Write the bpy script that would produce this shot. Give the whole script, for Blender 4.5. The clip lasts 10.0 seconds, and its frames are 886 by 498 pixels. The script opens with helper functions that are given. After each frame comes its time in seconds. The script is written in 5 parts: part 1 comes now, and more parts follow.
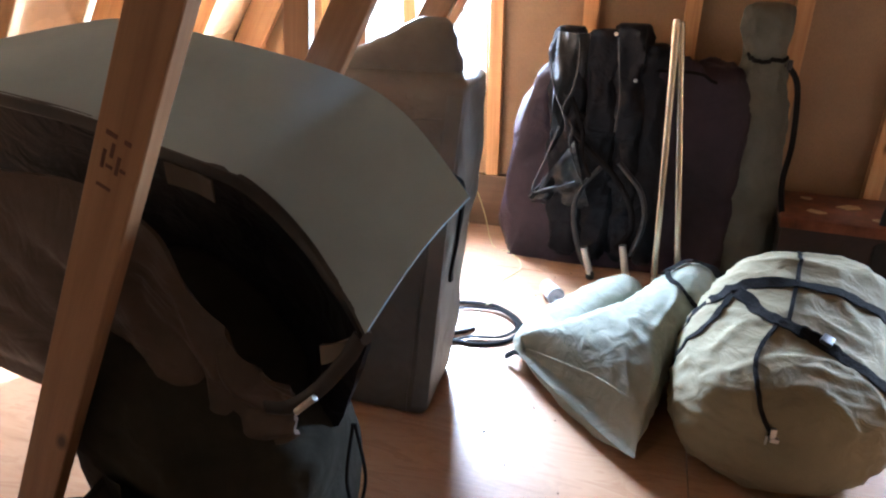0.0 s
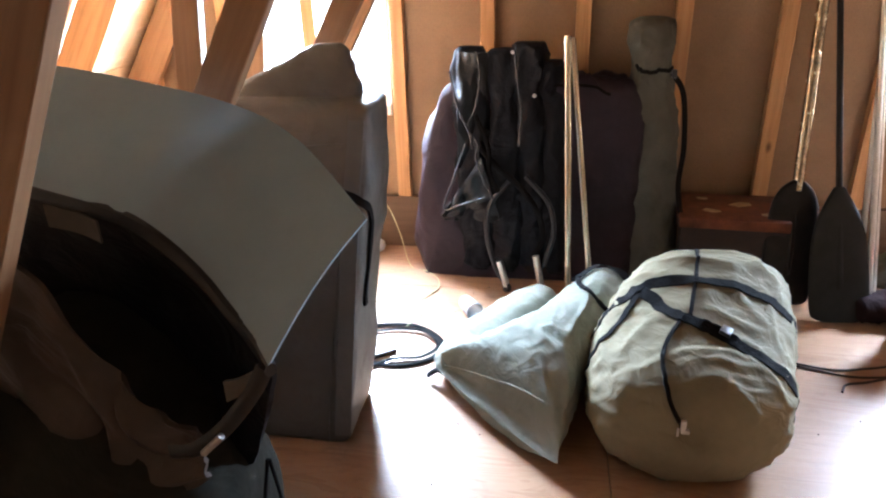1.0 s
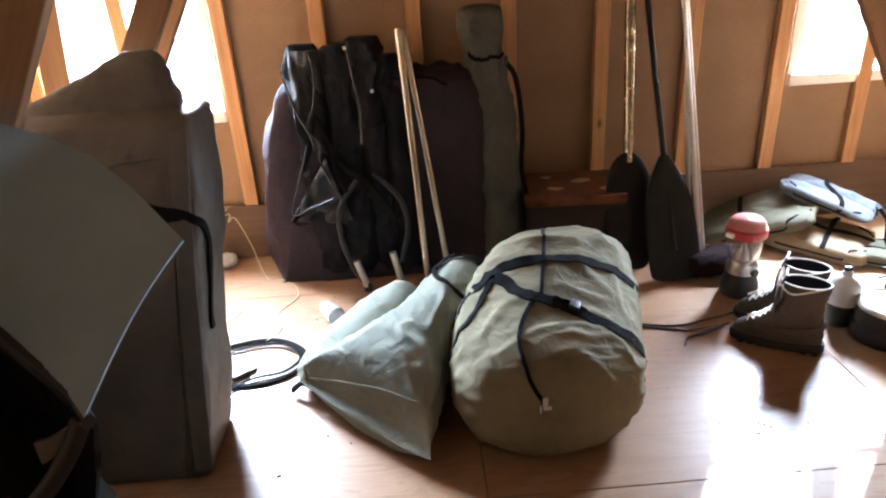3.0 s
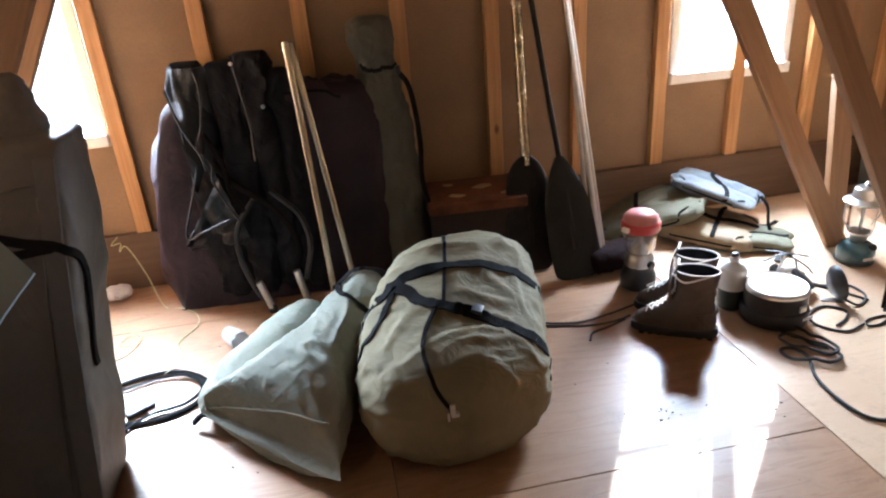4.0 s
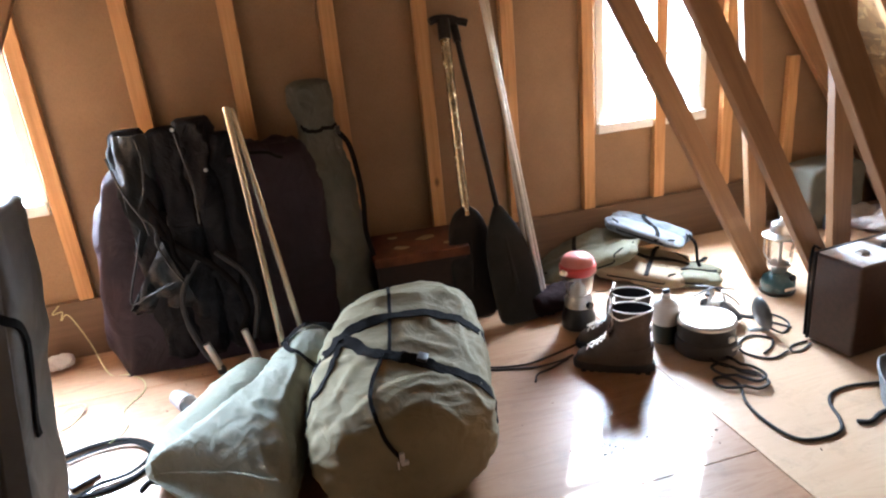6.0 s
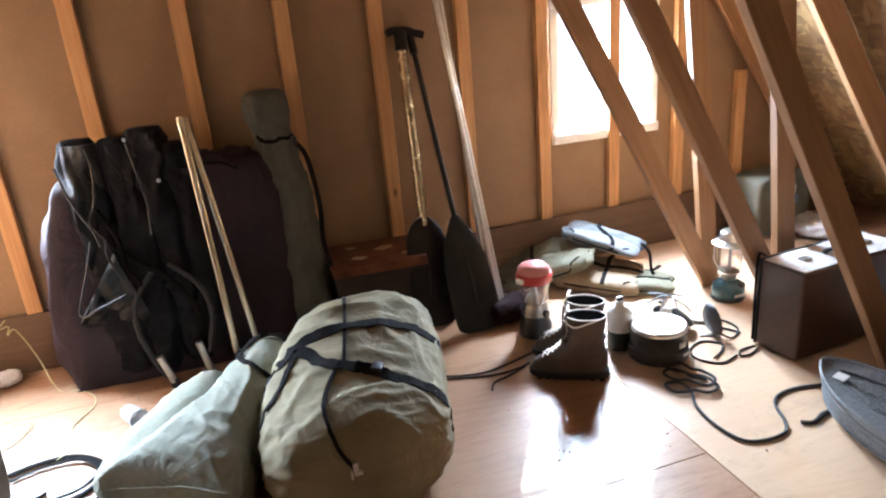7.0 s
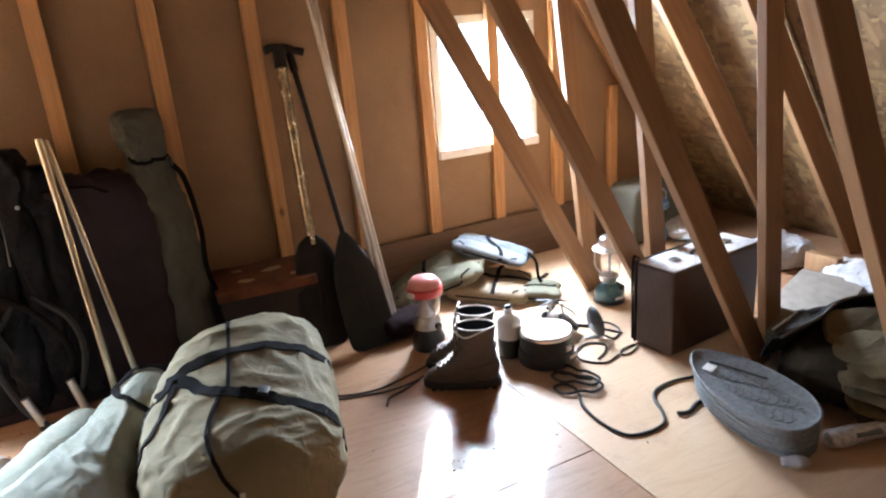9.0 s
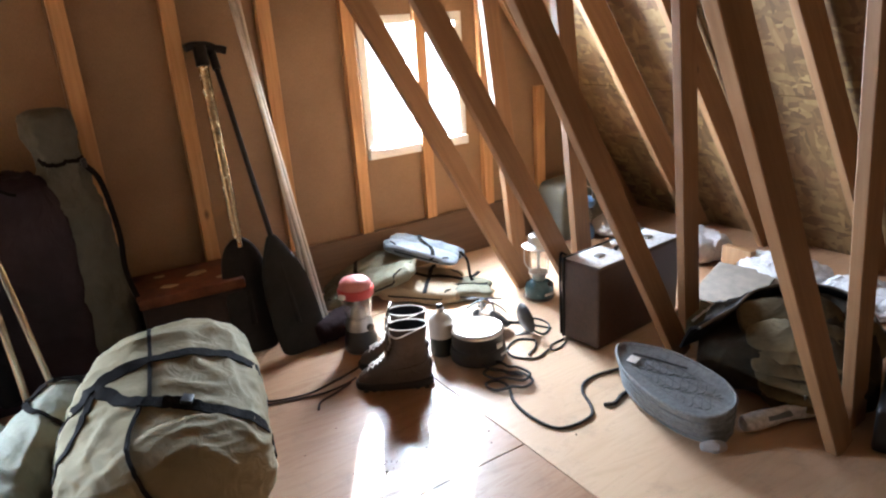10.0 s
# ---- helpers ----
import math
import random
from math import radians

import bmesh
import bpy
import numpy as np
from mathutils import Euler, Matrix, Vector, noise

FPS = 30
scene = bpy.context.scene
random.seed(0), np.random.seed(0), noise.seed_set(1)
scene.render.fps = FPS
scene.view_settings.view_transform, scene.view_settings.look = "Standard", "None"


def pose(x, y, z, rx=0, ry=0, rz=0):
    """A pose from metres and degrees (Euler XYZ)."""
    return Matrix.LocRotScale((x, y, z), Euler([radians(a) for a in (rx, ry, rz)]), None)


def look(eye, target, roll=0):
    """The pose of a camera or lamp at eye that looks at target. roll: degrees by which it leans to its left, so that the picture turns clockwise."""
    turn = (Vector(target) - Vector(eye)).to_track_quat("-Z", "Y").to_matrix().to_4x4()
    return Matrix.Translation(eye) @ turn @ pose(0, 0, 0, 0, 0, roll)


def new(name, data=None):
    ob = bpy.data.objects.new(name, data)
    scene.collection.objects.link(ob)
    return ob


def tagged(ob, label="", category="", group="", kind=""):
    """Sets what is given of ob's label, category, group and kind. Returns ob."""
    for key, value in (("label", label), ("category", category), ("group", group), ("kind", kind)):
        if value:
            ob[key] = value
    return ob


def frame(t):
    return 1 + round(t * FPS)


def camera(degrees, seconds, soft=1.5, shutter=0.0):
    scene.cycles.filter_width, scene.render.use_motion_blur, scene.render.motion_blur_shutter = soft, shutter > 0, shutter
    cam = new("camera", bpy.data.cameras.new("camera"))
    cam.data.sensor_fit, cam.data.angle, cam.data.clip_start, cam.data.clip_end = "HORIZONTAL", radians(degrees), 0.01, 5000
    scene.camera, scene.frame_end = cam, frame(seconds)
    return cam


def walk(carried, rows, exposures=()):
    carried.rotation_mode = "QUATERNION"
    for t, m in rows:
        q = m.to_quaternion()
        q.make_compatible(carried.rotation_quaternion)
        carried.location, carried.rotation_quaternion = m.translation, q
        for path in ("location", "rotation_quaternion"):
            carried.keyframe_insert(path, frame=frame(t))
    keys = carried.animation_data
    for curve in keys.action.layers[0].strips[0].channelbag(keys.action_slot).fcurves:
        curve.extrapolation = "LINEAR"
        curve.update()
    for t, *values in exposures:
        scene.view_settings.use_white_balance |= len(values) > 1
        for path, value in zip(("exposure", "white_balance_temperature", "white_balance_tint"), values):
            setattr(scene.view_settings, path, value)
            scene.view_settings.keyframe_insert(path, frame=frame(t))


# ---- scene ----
cam = camera(67.6, 10.0, soft=2.2)
PATH = [
    (0, (-0.557, -2.997, 1.337), (-1.081, -1.272, 0.471), -0.2),
    (0.5, (-0.528, -2.997, 1.333), (-0.96, -1.217, 0.53), -0.6),
    (1, (-0.505, -2.99, 1.335), (-0.825, -1.189, 0.525), -1.7),
    (1.5, (-0.489, -2.977, 1.336), (-0.745, -1.168, 0.523), -2.9),
    (2, (-0.468, -2.967, 1.335), (-0.621, -1.148, 0.517), -3.8),
    (2.5, (-0.454, -2.956, 1.331), (-0.498, -1.137, 0.501), -3.6),
    (3.8, (-0.386, -2.922, 1.311), (-0.144, -1.126, 0.465), -4.2),
    (4, (-0.366, -2.929, 1.306), (-0.071, -1.128, 0.487), -4.5),
    (4.5, (-0.349, -2.949, 1.316), (0.061, -1.151, 0.539), -4.9),
    (5, (-0.35, -2.971, 1.327), (0.104, -1.168, 0.592), -5.5),
    (6.5, (-0.331, -3.018, 1.332), (0.124, -1.192, 0.654), -5.6),
    (7, (-0.312, -3.03, 1.325), (0.245, -1.228, 0.66), -4.9),
    (7.5, (-0.301, -3.04, 1.321), (0.352, -1.267, 0.663), -4.1),
    (8, (-0.297, -3.042, 1.321), (0.425, -1.294, 0.671), -4.0),
    (8.5, (-0.285, -3.042, 1.322), (0.494, -1.316, 0.678), -4.0),
    (9, (-0.269, -3.054, 1.311), (0.571, -1.354, 0.674), -4.6),
    (9.5, (-0.257, -3.067, 1.307), (0.654, -1.406, 0.668), -4.5),
    (10, (-0.249, -3.066, 1.31), (0.756, -1.464, 0.659), -3.8),
]
walk(cam, [(t, look(eye, target, roll)) for t, eye, target, roll in PATH],
     exposures=[(0, 3.24, 5050, 10), (1, 3.26, 5180, 10), (2.5, 3.02, 5400, 10), (4.0, 2.56, 5450, 10), (7, 2.82, 5520, 10), (10, 2.66, 5650, 10)])

# ---------------------------------------------------------------- light
SUN_UP, SUN_TURN = 26.8, 32.0         # degrees: height of the sun, and its bearing from +y towards +x
world = bpy.data.worlds.new("sky")
scene.world = world
world.use_nodes = True
wn = world.node_tree
sky = wn.nodes.new("ShaderNodeTexSky")
sky.sky_type = "NISHITA"
sky.sun_disc = False
sky.sun_elevation = radians(SUN_UP)
sky.sun_rotation = radians(SUN_TURN)
wn.links.new(sky.outputs[0], wn.nodes["Background"].inputs[0])
wn.nodes["Background"].inputs[1].default_value = 0.05
sun_data = bpy.data.lights.new("sun", "SUN")
sun_data.energy, sun_data.angle, sun_data.color = 5.0, radians(0.6), (1.0, 0.94, 0.86)
sun = new("sun", sun_data)
sun.matrix_world = pose(3.5, 6.0, 6.0, 0, 0, -SUN_TURN) @ pose(0, 0, 0, SUN_UP - 90, 0, 0)
tagged(sun, "low sun shining in through the gable windows", "sun", kind="structure")


def window_lamp(name, x, z, w, h, y, power, turn=90):
    """Sky light that comes in through one window's opening."""
    d = bpy.data.lights.new(name, "AREA")
    d.shape, d.size, d.size_y, d.energy = "RECTANGLE", w, h, power
    d.color = (0.84, 0.92, 1.0)
    ob = new(name, d)
    ob.matrix_world = pose(x, y, z, -turn, 0, 0)
    return tagged(ob, "daylight in the window opening", "light", kind="structure")


window_lamp("window_light", 1.595, 1.06, 0.80, 0.78, 0.33, 94, 66)
window_lamp("window_light", -1.60, 1.07, 0.80, 0.78, 0.33, 118, 66)

# ---------------------------------------------------------------- helpers


def nodes_of(name):
    m = bpy.data.materials.new(name)
    m.use_nodes = True
    nt = m.node_tree
    return m, nt, nt.nodes["Principled BSDF"]


def ramp(nt, fac, stops):
    r = nt.nodes.new("ShaderNodeValToRGB")
    e = r.color_ramp.elements
    while len(e) < len(stops):
        e.new(0.5)
    for k, (p, c) in enumerate(stops):
        e[k].position, e[k].color = p, (*c, 1)
    nt.links.new(fac, r.inputs[0])
    return r.outputs[0]


def coords(nt, scale=(1, 1, 1), kind="Object"):
    tc = nt.nodes.new("ShaderNodeTexCoord")
    mp = nt.nodes.new("ShaderNodeMapping")
    mp.inputs["Scale"].default_value = scale
    nt.links.new(tc.outputs[kind], mp.inputs[0])
    return mp.outputs[0]


def shifted(nt, vec, amount=7.0):
    """The same coordinates moved by a random step for each object."""
    oi = nt.nodes.new("ShaderNodeObjectInfo")
    mu = nt.nodes.new("ShaderNodeMath")
    mu.operation, mu.inputs[1].default_value = "MULTIPLY", amount
    ad = nt.nodes.new("ShaderNodeVectorMath")
    nt.links.new(oi.outputs["Random"], mu.inputs[0])
    nt.links.new(vec, ad.inputs[0])
    nt.links.new(mu.outputs[0], ad.inputs[1])
    return ad.outputs[0]


def noise_tex(nt, vec, scale, detail=4.0, rough=0.55, distort=0.0):
    n = nt.nodes.new("ShaderNodeTexNoise")
    n.inputs["Scale"].default_value = scale
    n.inputs["Detail"].default_value = detail
    n.inputs["Roughness"].default_value = rough
    n.inputs["Distortion"].default_value = distort
    nt.links.new(vec, n.inputs["Vector"])
    return n.outputs[0]


def mix(nt, a, b, fac, mode="MIX"):
    m = nt.nodes.new("ShaderNodeMix")
    m.data_type, m.blend_type = "RGBA", mode
    for sock, v in ((m.inputs[0], fac), (m.inputs[6], a), (m.inputs[7], b)):
        if hasattr(v, "is_linked"):
            nt.links.new(v, sock)
        elif isinstance(v, (int, float)):
            sock.default_value = v
        else:
            sock.default_value = (*v, 1)
    return m.outputs[2]


def bump(nt, bsdf, height, strength=0.3, dist=0.004):
    b = nt.nodes.new("ShaderNodeBump")
    b.inputs["Strength"].default_value = strength
    b.inputs["Distance"].default_value = dist
    nt.links.new(height, b.inputs["Height"])
    nt.links.new(b.outputs[0], bsdf.inputs["Normal"])


def set_in(bsdf, **kw):
    for k, v in kw.items():
        bsdf.inputs[k.replace("_", " ")].default_value = v


def wood(name, dark, mid, light, rough=0.6, grain=(14, 14, 0.7), knots=True):
    """Sawn timber: grain runs along the piece's own z."""
    m, nt, b = nodes_of(name)
    v = shifted(nt, coords(nt, grain))
    g = noise_tex(nt, v, 3.0, 5, 0.6, 0.6)
    col = ramp(nt, g, [(0.25, dark), (0.5, mid), (0.75, light)])
    big = noise_tex(nt, shifted(nt, coords(nt, (1, 1, 1))), 2.3, 2)
    col = mix(nt, col, dark, ramp(nt, big, [(0.5, (0, 0, 0)), (0.85, (0.6, 0.6, 0.6))]))
    if knots:
        vo = nt.nodes.new("ShaderNodeTexVoronoi")
        vo.inputs["Scale"].default_value = 3.2
        nt.links.new(shifted(nt, coords(nt, (1.6, 1.6, 0.8))), vo.inputs["Vector"])
        k = ramp(nt, vo.outputs["Distance"], [(0.03, (1, 1, 1)), (0.085, (0, 0, 0))])
        col = mix(nt, col, [c * 0.28 for c in dark], k)
    nt.links.new(col, b.inputs["Base Color"])
    set_in(b, Roughness=rough)
    bump(nt, b, g, 0.25, 0.002)
    return m


def cloth(name, dark, light, rough=0.85, weave=420, stain=0.5, sheen=0.0, wrinkle=9.0, wr=0.5, spec=0.3):
    m, nt, b = nodes_of(name)
    v = coords(nt)
    big = noise_tex(nt, v, 4.0, 4, 0.6)
    col = ramp(nt, big, [(0.3, dark), (0.7, light)])
    sp = noise_tex(nt, v, 17.0, 3, 0.7)
    col = mix(nt, col, [c * 0.55 for c in dark], ramp(nt, sp, [(0.55, (0, 0, 0)), (0.85, (stain, stain, stain))]))
    nt.links.new(col, b.inputs["Base Color"])
    set_in(b, Roughness=rough, Sheen_Weight=sheen, Specular_IOR_Level=spec)
    w1 = noise_tex(nt, v, wrinkle, 3, 0.5, 1.2)
    w2 = noise_tex(nt, v, weave, 1)
    mm = nt.nodes.new("ShaderNodeMath")
    mm.operation, mm.inputs[1].default_value = "MULTIPLY_ADD", 0.06
    nt.links.new(w2, mm.inputs[0])
    nt.links.new(w1, mm.inputs[2])
    bump(nt, b, mm.outputs[0], wr, 0.02)
    return m


def plain(name, col, rough=0.5, metal=0.0, vary=0.25, scale=20.0, relief=0.1, spec=0.5, coat=0.0, rvar=0.12):
    m, nt, b = nodes_of(name)
    n = noise_tex(nt, coords(nt), scale, 4, 0.65)
    c = ramp(nt, n, [(0.3, [x * (1 - vary) for x in col]), (0.7, [min(1, x * (1 + vary)) for x in col])])
    nt.links.new(c, b.inputs["Base Color"])
    r = nt.nodes.new("ShaderNodeMapRange")
    r.inputs["To Min"].default_value, r.inputs["To Max"].default_value = max(0.03, rough - rvar), min(1, rough + rvar)
    nt.links.new(n, r.inputs[0])
    nt.links.new(r.outputs[0], b.inputs["Roughness"])
    set_in(b, Metallic=metal, Specular_IOR_Level=spec, Coat_Weight=coat)
    if relief:
        bump(nt, b, n, relief, 0.003)
    return m


def glass(name, col=(1, 1, 1), rough=0.02):
    m, nt, b = nodes_of(name)
    set_in(b, Roughness=rough, IOR=1.45, Transmission_Weight=1.0)
    b.inputs["Base Color"].default_value = (*col, 1)
    return m


def sheet_glass(name):
    """A thin flat pane: clear straight through, with a mirror gloss that grows at a slant."""
    m, nt, b = nodes_of(name)
    nt.nodes.remove(b)
    tr, gl, mx, fr = (nt.nodes.new("ShaderNode" + k) for k in ("BsdfTransparent", "BsdfGlossy", "MixShader", "Fresnel"))
    tr.inputs[0].default_value = (0.93, 0.95, 0.94, 1)
    gl.inputs["Roughness"].default_value = 0.02
    fr.inputs[0].default_value = 1.45
    nt.links.new(fr.outputs[0], mx.inputs[0])
    nt.links.new(tr.outputs[0], mx.inputs[1])
    nt.links.new(gl.outputs[0], mx.inputs[2])
    nt.links.new(mx.outputs[0], nt.nodes["Material Output"].inputs[0])
    return m


def osb(name, k=1.0):
    """Pressed wood strands lying every way."""
    m, nt, b = nodes_of(name)
    v = coords(nt, (1, 1, 1))
    wob = noise_tex(nt, v, 9.0, 2)
    layers = []
    for sc in ((9, 30, 9), (30, 11, 30), (16, 22, 14)):
        vo = nt.nodes.new("ShaderNodeTexVoronoi")
        vo.inputs["Scale"].default_value = 1.0
        w = nt.nodes.new("ShaderNodeVectorMath")
        w.operation = "ADD"
        nt.links.new(coords(nt, sc), w.inputs[0])
        nt.links.new(wob, w.inputs[1])
        nt.links.new(w.outputs[0], vo.inputs["Vector"])
        layers.append(vo)
    a = ramp(nt, layers[0].outputs["Color"], [(0.1, (0.16, 0.09, 0.038)), (0.45, (0.29, 0.175, 0.08)), (0.9, (0.46, 0.31, 0.165))])
    c = ramp(nt, layers[1].outputs["Color"], [(0.1, (0.15, 0.08, 0.033)), (0.5, (0.28, 0.17, 0.08)), (0.9, (0.48, 0.34, 0.18))])
    sel = ramp(nt, layers[2].outputs["Color"], [(0.4, (0, 0, 0)), (0.6, (1, 1, 1))])
    col = mix(nt, a, c, sel)
    # k above 1 blends in a pale tone, used for the lit slope
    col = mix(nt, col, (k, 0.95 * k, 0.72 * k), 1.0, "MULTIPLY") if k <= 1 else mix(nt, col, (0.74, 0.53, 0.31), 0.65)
    st = noise_tex(nt, v, 3.0, 3)
    col = mix(nt, col, (0.20, 0.10, 0.045), ramp(nt, st, [(0.5, (0, 0, 0)), (0.8, (0.55, 0.55, 0.55))]))
    nt.links.new(col, b.inputs["Base Color"])
    set_in(b, Roughness=0.62)
    bump(nt, b, layers[0].outputs["Distance"], 0.25, 0.003)
    return m


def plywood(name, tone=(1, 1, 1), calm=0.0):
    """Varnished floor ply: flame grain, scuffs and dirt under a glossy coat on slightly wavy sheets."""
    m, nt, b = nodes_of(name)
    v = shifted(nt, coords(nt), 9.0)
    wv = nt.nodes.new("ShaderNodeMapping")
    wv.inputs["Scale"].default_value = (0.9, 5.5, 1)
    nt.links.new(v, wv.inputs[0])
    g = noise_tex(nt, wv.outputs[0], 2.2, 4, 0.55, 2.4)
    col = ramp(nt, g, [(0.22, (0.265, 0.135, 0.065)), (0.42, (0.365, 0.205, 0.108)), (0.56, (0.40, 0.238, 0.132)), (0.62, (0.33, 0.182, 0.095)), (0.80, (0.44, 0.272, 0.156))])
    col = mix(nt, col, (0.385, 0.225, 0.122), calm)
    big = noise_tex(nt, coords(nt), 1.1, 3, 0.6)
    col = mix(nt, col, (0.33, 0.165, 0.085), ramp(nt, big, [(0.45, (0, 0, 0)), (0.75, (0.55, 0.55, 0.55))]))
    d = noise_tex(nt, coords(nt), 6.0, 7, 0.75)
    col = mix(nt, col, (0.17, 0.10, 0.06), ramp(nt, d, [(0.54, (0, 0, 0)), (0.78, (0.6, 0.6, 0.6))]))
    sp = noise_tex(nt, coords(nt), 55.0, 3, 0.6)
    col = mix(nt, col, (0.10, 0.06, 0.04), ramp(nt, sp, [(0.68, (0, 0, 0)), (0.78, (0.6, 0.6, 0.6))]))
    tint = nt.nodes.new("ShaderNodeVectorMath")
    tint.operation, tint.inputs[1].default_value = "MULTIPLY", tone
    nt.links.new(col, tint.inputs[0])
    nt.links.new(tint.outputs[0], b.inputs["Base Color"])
    sc = noise_tex(nt, coords(nt, (1, 2, 1)), 7.0, 6, 0.7)
    r = nt.nodes.new("ShaderNodeMapRange")
    r.inputs["From Min"].default_value, r.inputs["From Max"].default_value = 0.35, 0.75
    r.inputs["To Min"].default_value, r.inputs["To Max"].default_value = 0.045, 0.12
    nt.links.new(sc, r.inputs[0])
    nt.links.new(r.outputs[0], b.inputs["Coat Roughness"])
    set_in(b, Specular_IOR_Level=0.4, Roughness=0.38, Coat_Weight=0.52, Coat_IOR=1.5)
    bump(nt, b, g, 0.10, 0.002)
    wave = noise_tex(nt, coords(nt, (1.3, 5.0, 1)), 5.0, 2, 0.5)
    bw = nt.nodes.new("ShaderNodeBump")
    bw.inputs["Strength"].default_value = 1.0
    bw.inputs["Distance"].default_value = 0.0012
    nt.links.new(wave, bw.inputs["Height"])
    nt.links.new(bw.outputs[0], b.inputs["Coat Normal"])
    return m


def hardboard(name):
    m, nt, b = nodes_of(name)
    v = coords(nt)
    n = noise_tex(nt, v, 2.2, 4, 0.6)
    col = ramp(nt, n, [(0.3, (0.225, 0.138, 0.071)), (0.7, (0.30, 0.190, 0.102))])
    f = noise_tex(nt, coords(nt, (60, 60, 12)), 6.0, 3)
    col = mix(nt, col, (0.14, 0.075, 0.036), ramp(nt, f, [(0.45, (0, 0, 0)), (0.8, (0.5, 0.5, 0.5))]))
    nt.links.new(col, b.inputs["Base Color"])
    set_in(b, Roughness=0.55, Specular_IOR_Level=0.35)
    bump(nt, b, f, 0.15, 0.002)
    return m


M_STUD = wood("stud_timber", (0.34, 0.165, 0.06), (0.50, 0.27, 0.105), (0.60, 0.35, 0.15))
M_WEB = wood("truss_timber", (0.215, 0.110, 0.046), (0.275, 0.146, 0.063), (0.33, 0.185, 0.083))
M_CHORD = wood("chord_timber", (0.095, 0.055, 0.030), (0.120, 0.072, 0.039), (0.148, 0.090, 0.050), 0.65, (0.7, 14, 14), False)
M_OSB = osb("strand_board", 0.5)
# west slope: its stronger light is painted in as paler board
M_OSB_LIT = osb("lit_strand_board", 1.5)
M_PLY = plywood("floor_ply", (1.0, 0.99, 1.0))
# paler, bluer, calmer grain: window light painted into the ply's colour
M_PLY_LIT = plywood("window_lit_floor_ply", (1.60, 1.92, 2.25), 0.6)
M_BOARD = hardboard("brown_wall_board")
M_WHITE = plain("white_vinyl", (0.80, 0.80, 0.78), 0.35, vary=0.05)
M_STAMP = plain("faded_ink", (0.10, 0.045, 0.03), 0.8, vary=0.3)
M_GLASS = sheet_glass("window_glass")


def smooth(me, angle=40):
    """Shade smooth, with edges sharper than angle left hard."""
    me.polygons.foreach_set("use_smooth", [True] * len(me.polygons))
    bm = bmesh.new()
    bm.from_mesh(me)
    for e in bm.edges:
        if len(e.link_faces) == 2 and e.calc_face_angle(0) > radians(angle):
            e.smooth = False
    bm.to_mesh(me)
    bm.free()


def thing(name, loc=(0, 0, 0), turn=0.0, label="", category="", group="", kind=""):
    ob = new(name)
    ob.empty_display_size = 0.05
    ob.matrix_world = pose(*loc, 0, 0, turn)
    return tagged(ob, label, category, group, kind)


def part(name, bm, material, parent=None, label="", m=None, angle=40, kind=""):
    """One mesh from a bmesh, under a thing or a part, in the parent's own coordinates."""
    bmesh.ops.recalc_face_normals(bm, faces=bm.faces[:])
    me = bpy.data.meshes.new(name)
    bm.to_mesh(me)
    bm.free()
    smooth(me, angle)
    me.materials.append(material)
    ob = new(name, me)
    if parent is not None:
        ob.parent = parent
    if m is not None:
        ob.matrix_local = m
    return tagged(ob, label, kind=kind)


def solo(name, bm, material, m, label, category, group="", kind="", angle=40):
    """A thing that is one mesh."""
    ob = part(name, bm, material, None, label, None, angle)
    ob.matrix_world = m
    return tagged(ob, label, category, group, kind)


def box(w, d, h, bevel=0.0, at=(0, 0, 0), bm=None, seg=2):
    """A block w x d x h that stands on at."""
    own = bmesh.new()
    bmesh.ops.create_cube(own, size=1.0, matrix=Matrix.Translation((at[0], at[1], at[2] + h / 2)) @ Matrix.Diagonal((w, d, h, 1)))
    if bevel:
        bmesh.ops.bevel(own, geom=own.edges[:], offset=bevel, segments=seg, affect="EDGES", profile=0.6)
    return own if bm is None else merge(bm, own)


def merge(bm, other, m=None):
    if m is not None:
        bmesh.ops.transform(other, matrix=m, verts=other.verts[:])
    me = bpy.data.meshes.new("tmp")
    other.to_mesh(me)
    other.free()
    bm.from_mesh(me)
    bpy.data.meshes.remove(me)
    return bm


def lathe(profile, n=28, cap=True):
    """A turned shape from (radius, height) pairs."""
    bm = bmesh.new()
    rings = []
    for r, z in profile:
        rings.append([bm.verts.new((r * math.cos(2 * math.pi * i / n), r * math.sin(2 * math.pi * i / n), z)) for i in range(n)])
    for a, b in zip(rings, rings[1:]):
        for i in range(n):
            bm.faces.new((a[i], a[(i + 1) % n], b[(i + 1) % n], b[i]))
    if cap:
        bm.faces.new(rings[0][::-1])
        bm.faces.new(rings[-1])
    return bm


def spline(points, steps=8):
    """Catmull-Rom points through the given ones."""
    p = [Vector(q) for q in points]
    p = [2 * p[0] - p[1]] + p + [2 * p[-1] - p[-2]]
    out = []
    for i in range(1, len(p) - 2):
        for s in range(steps):
            t = s / steps
            out.append(0.5 * ((2 * p[i]) + (p[i + 1] - p[i - 1]) * t + (2 * p[i - 1] - 5 * p[i] + 4 * p[i + 1] - p[i + 2]) * t * t
                              + (3 * p[i] - p[i - 1] - 3 * p[i + 1] + p[i + 2]) * t ** 3))
    out.append(p[-2])
    return out


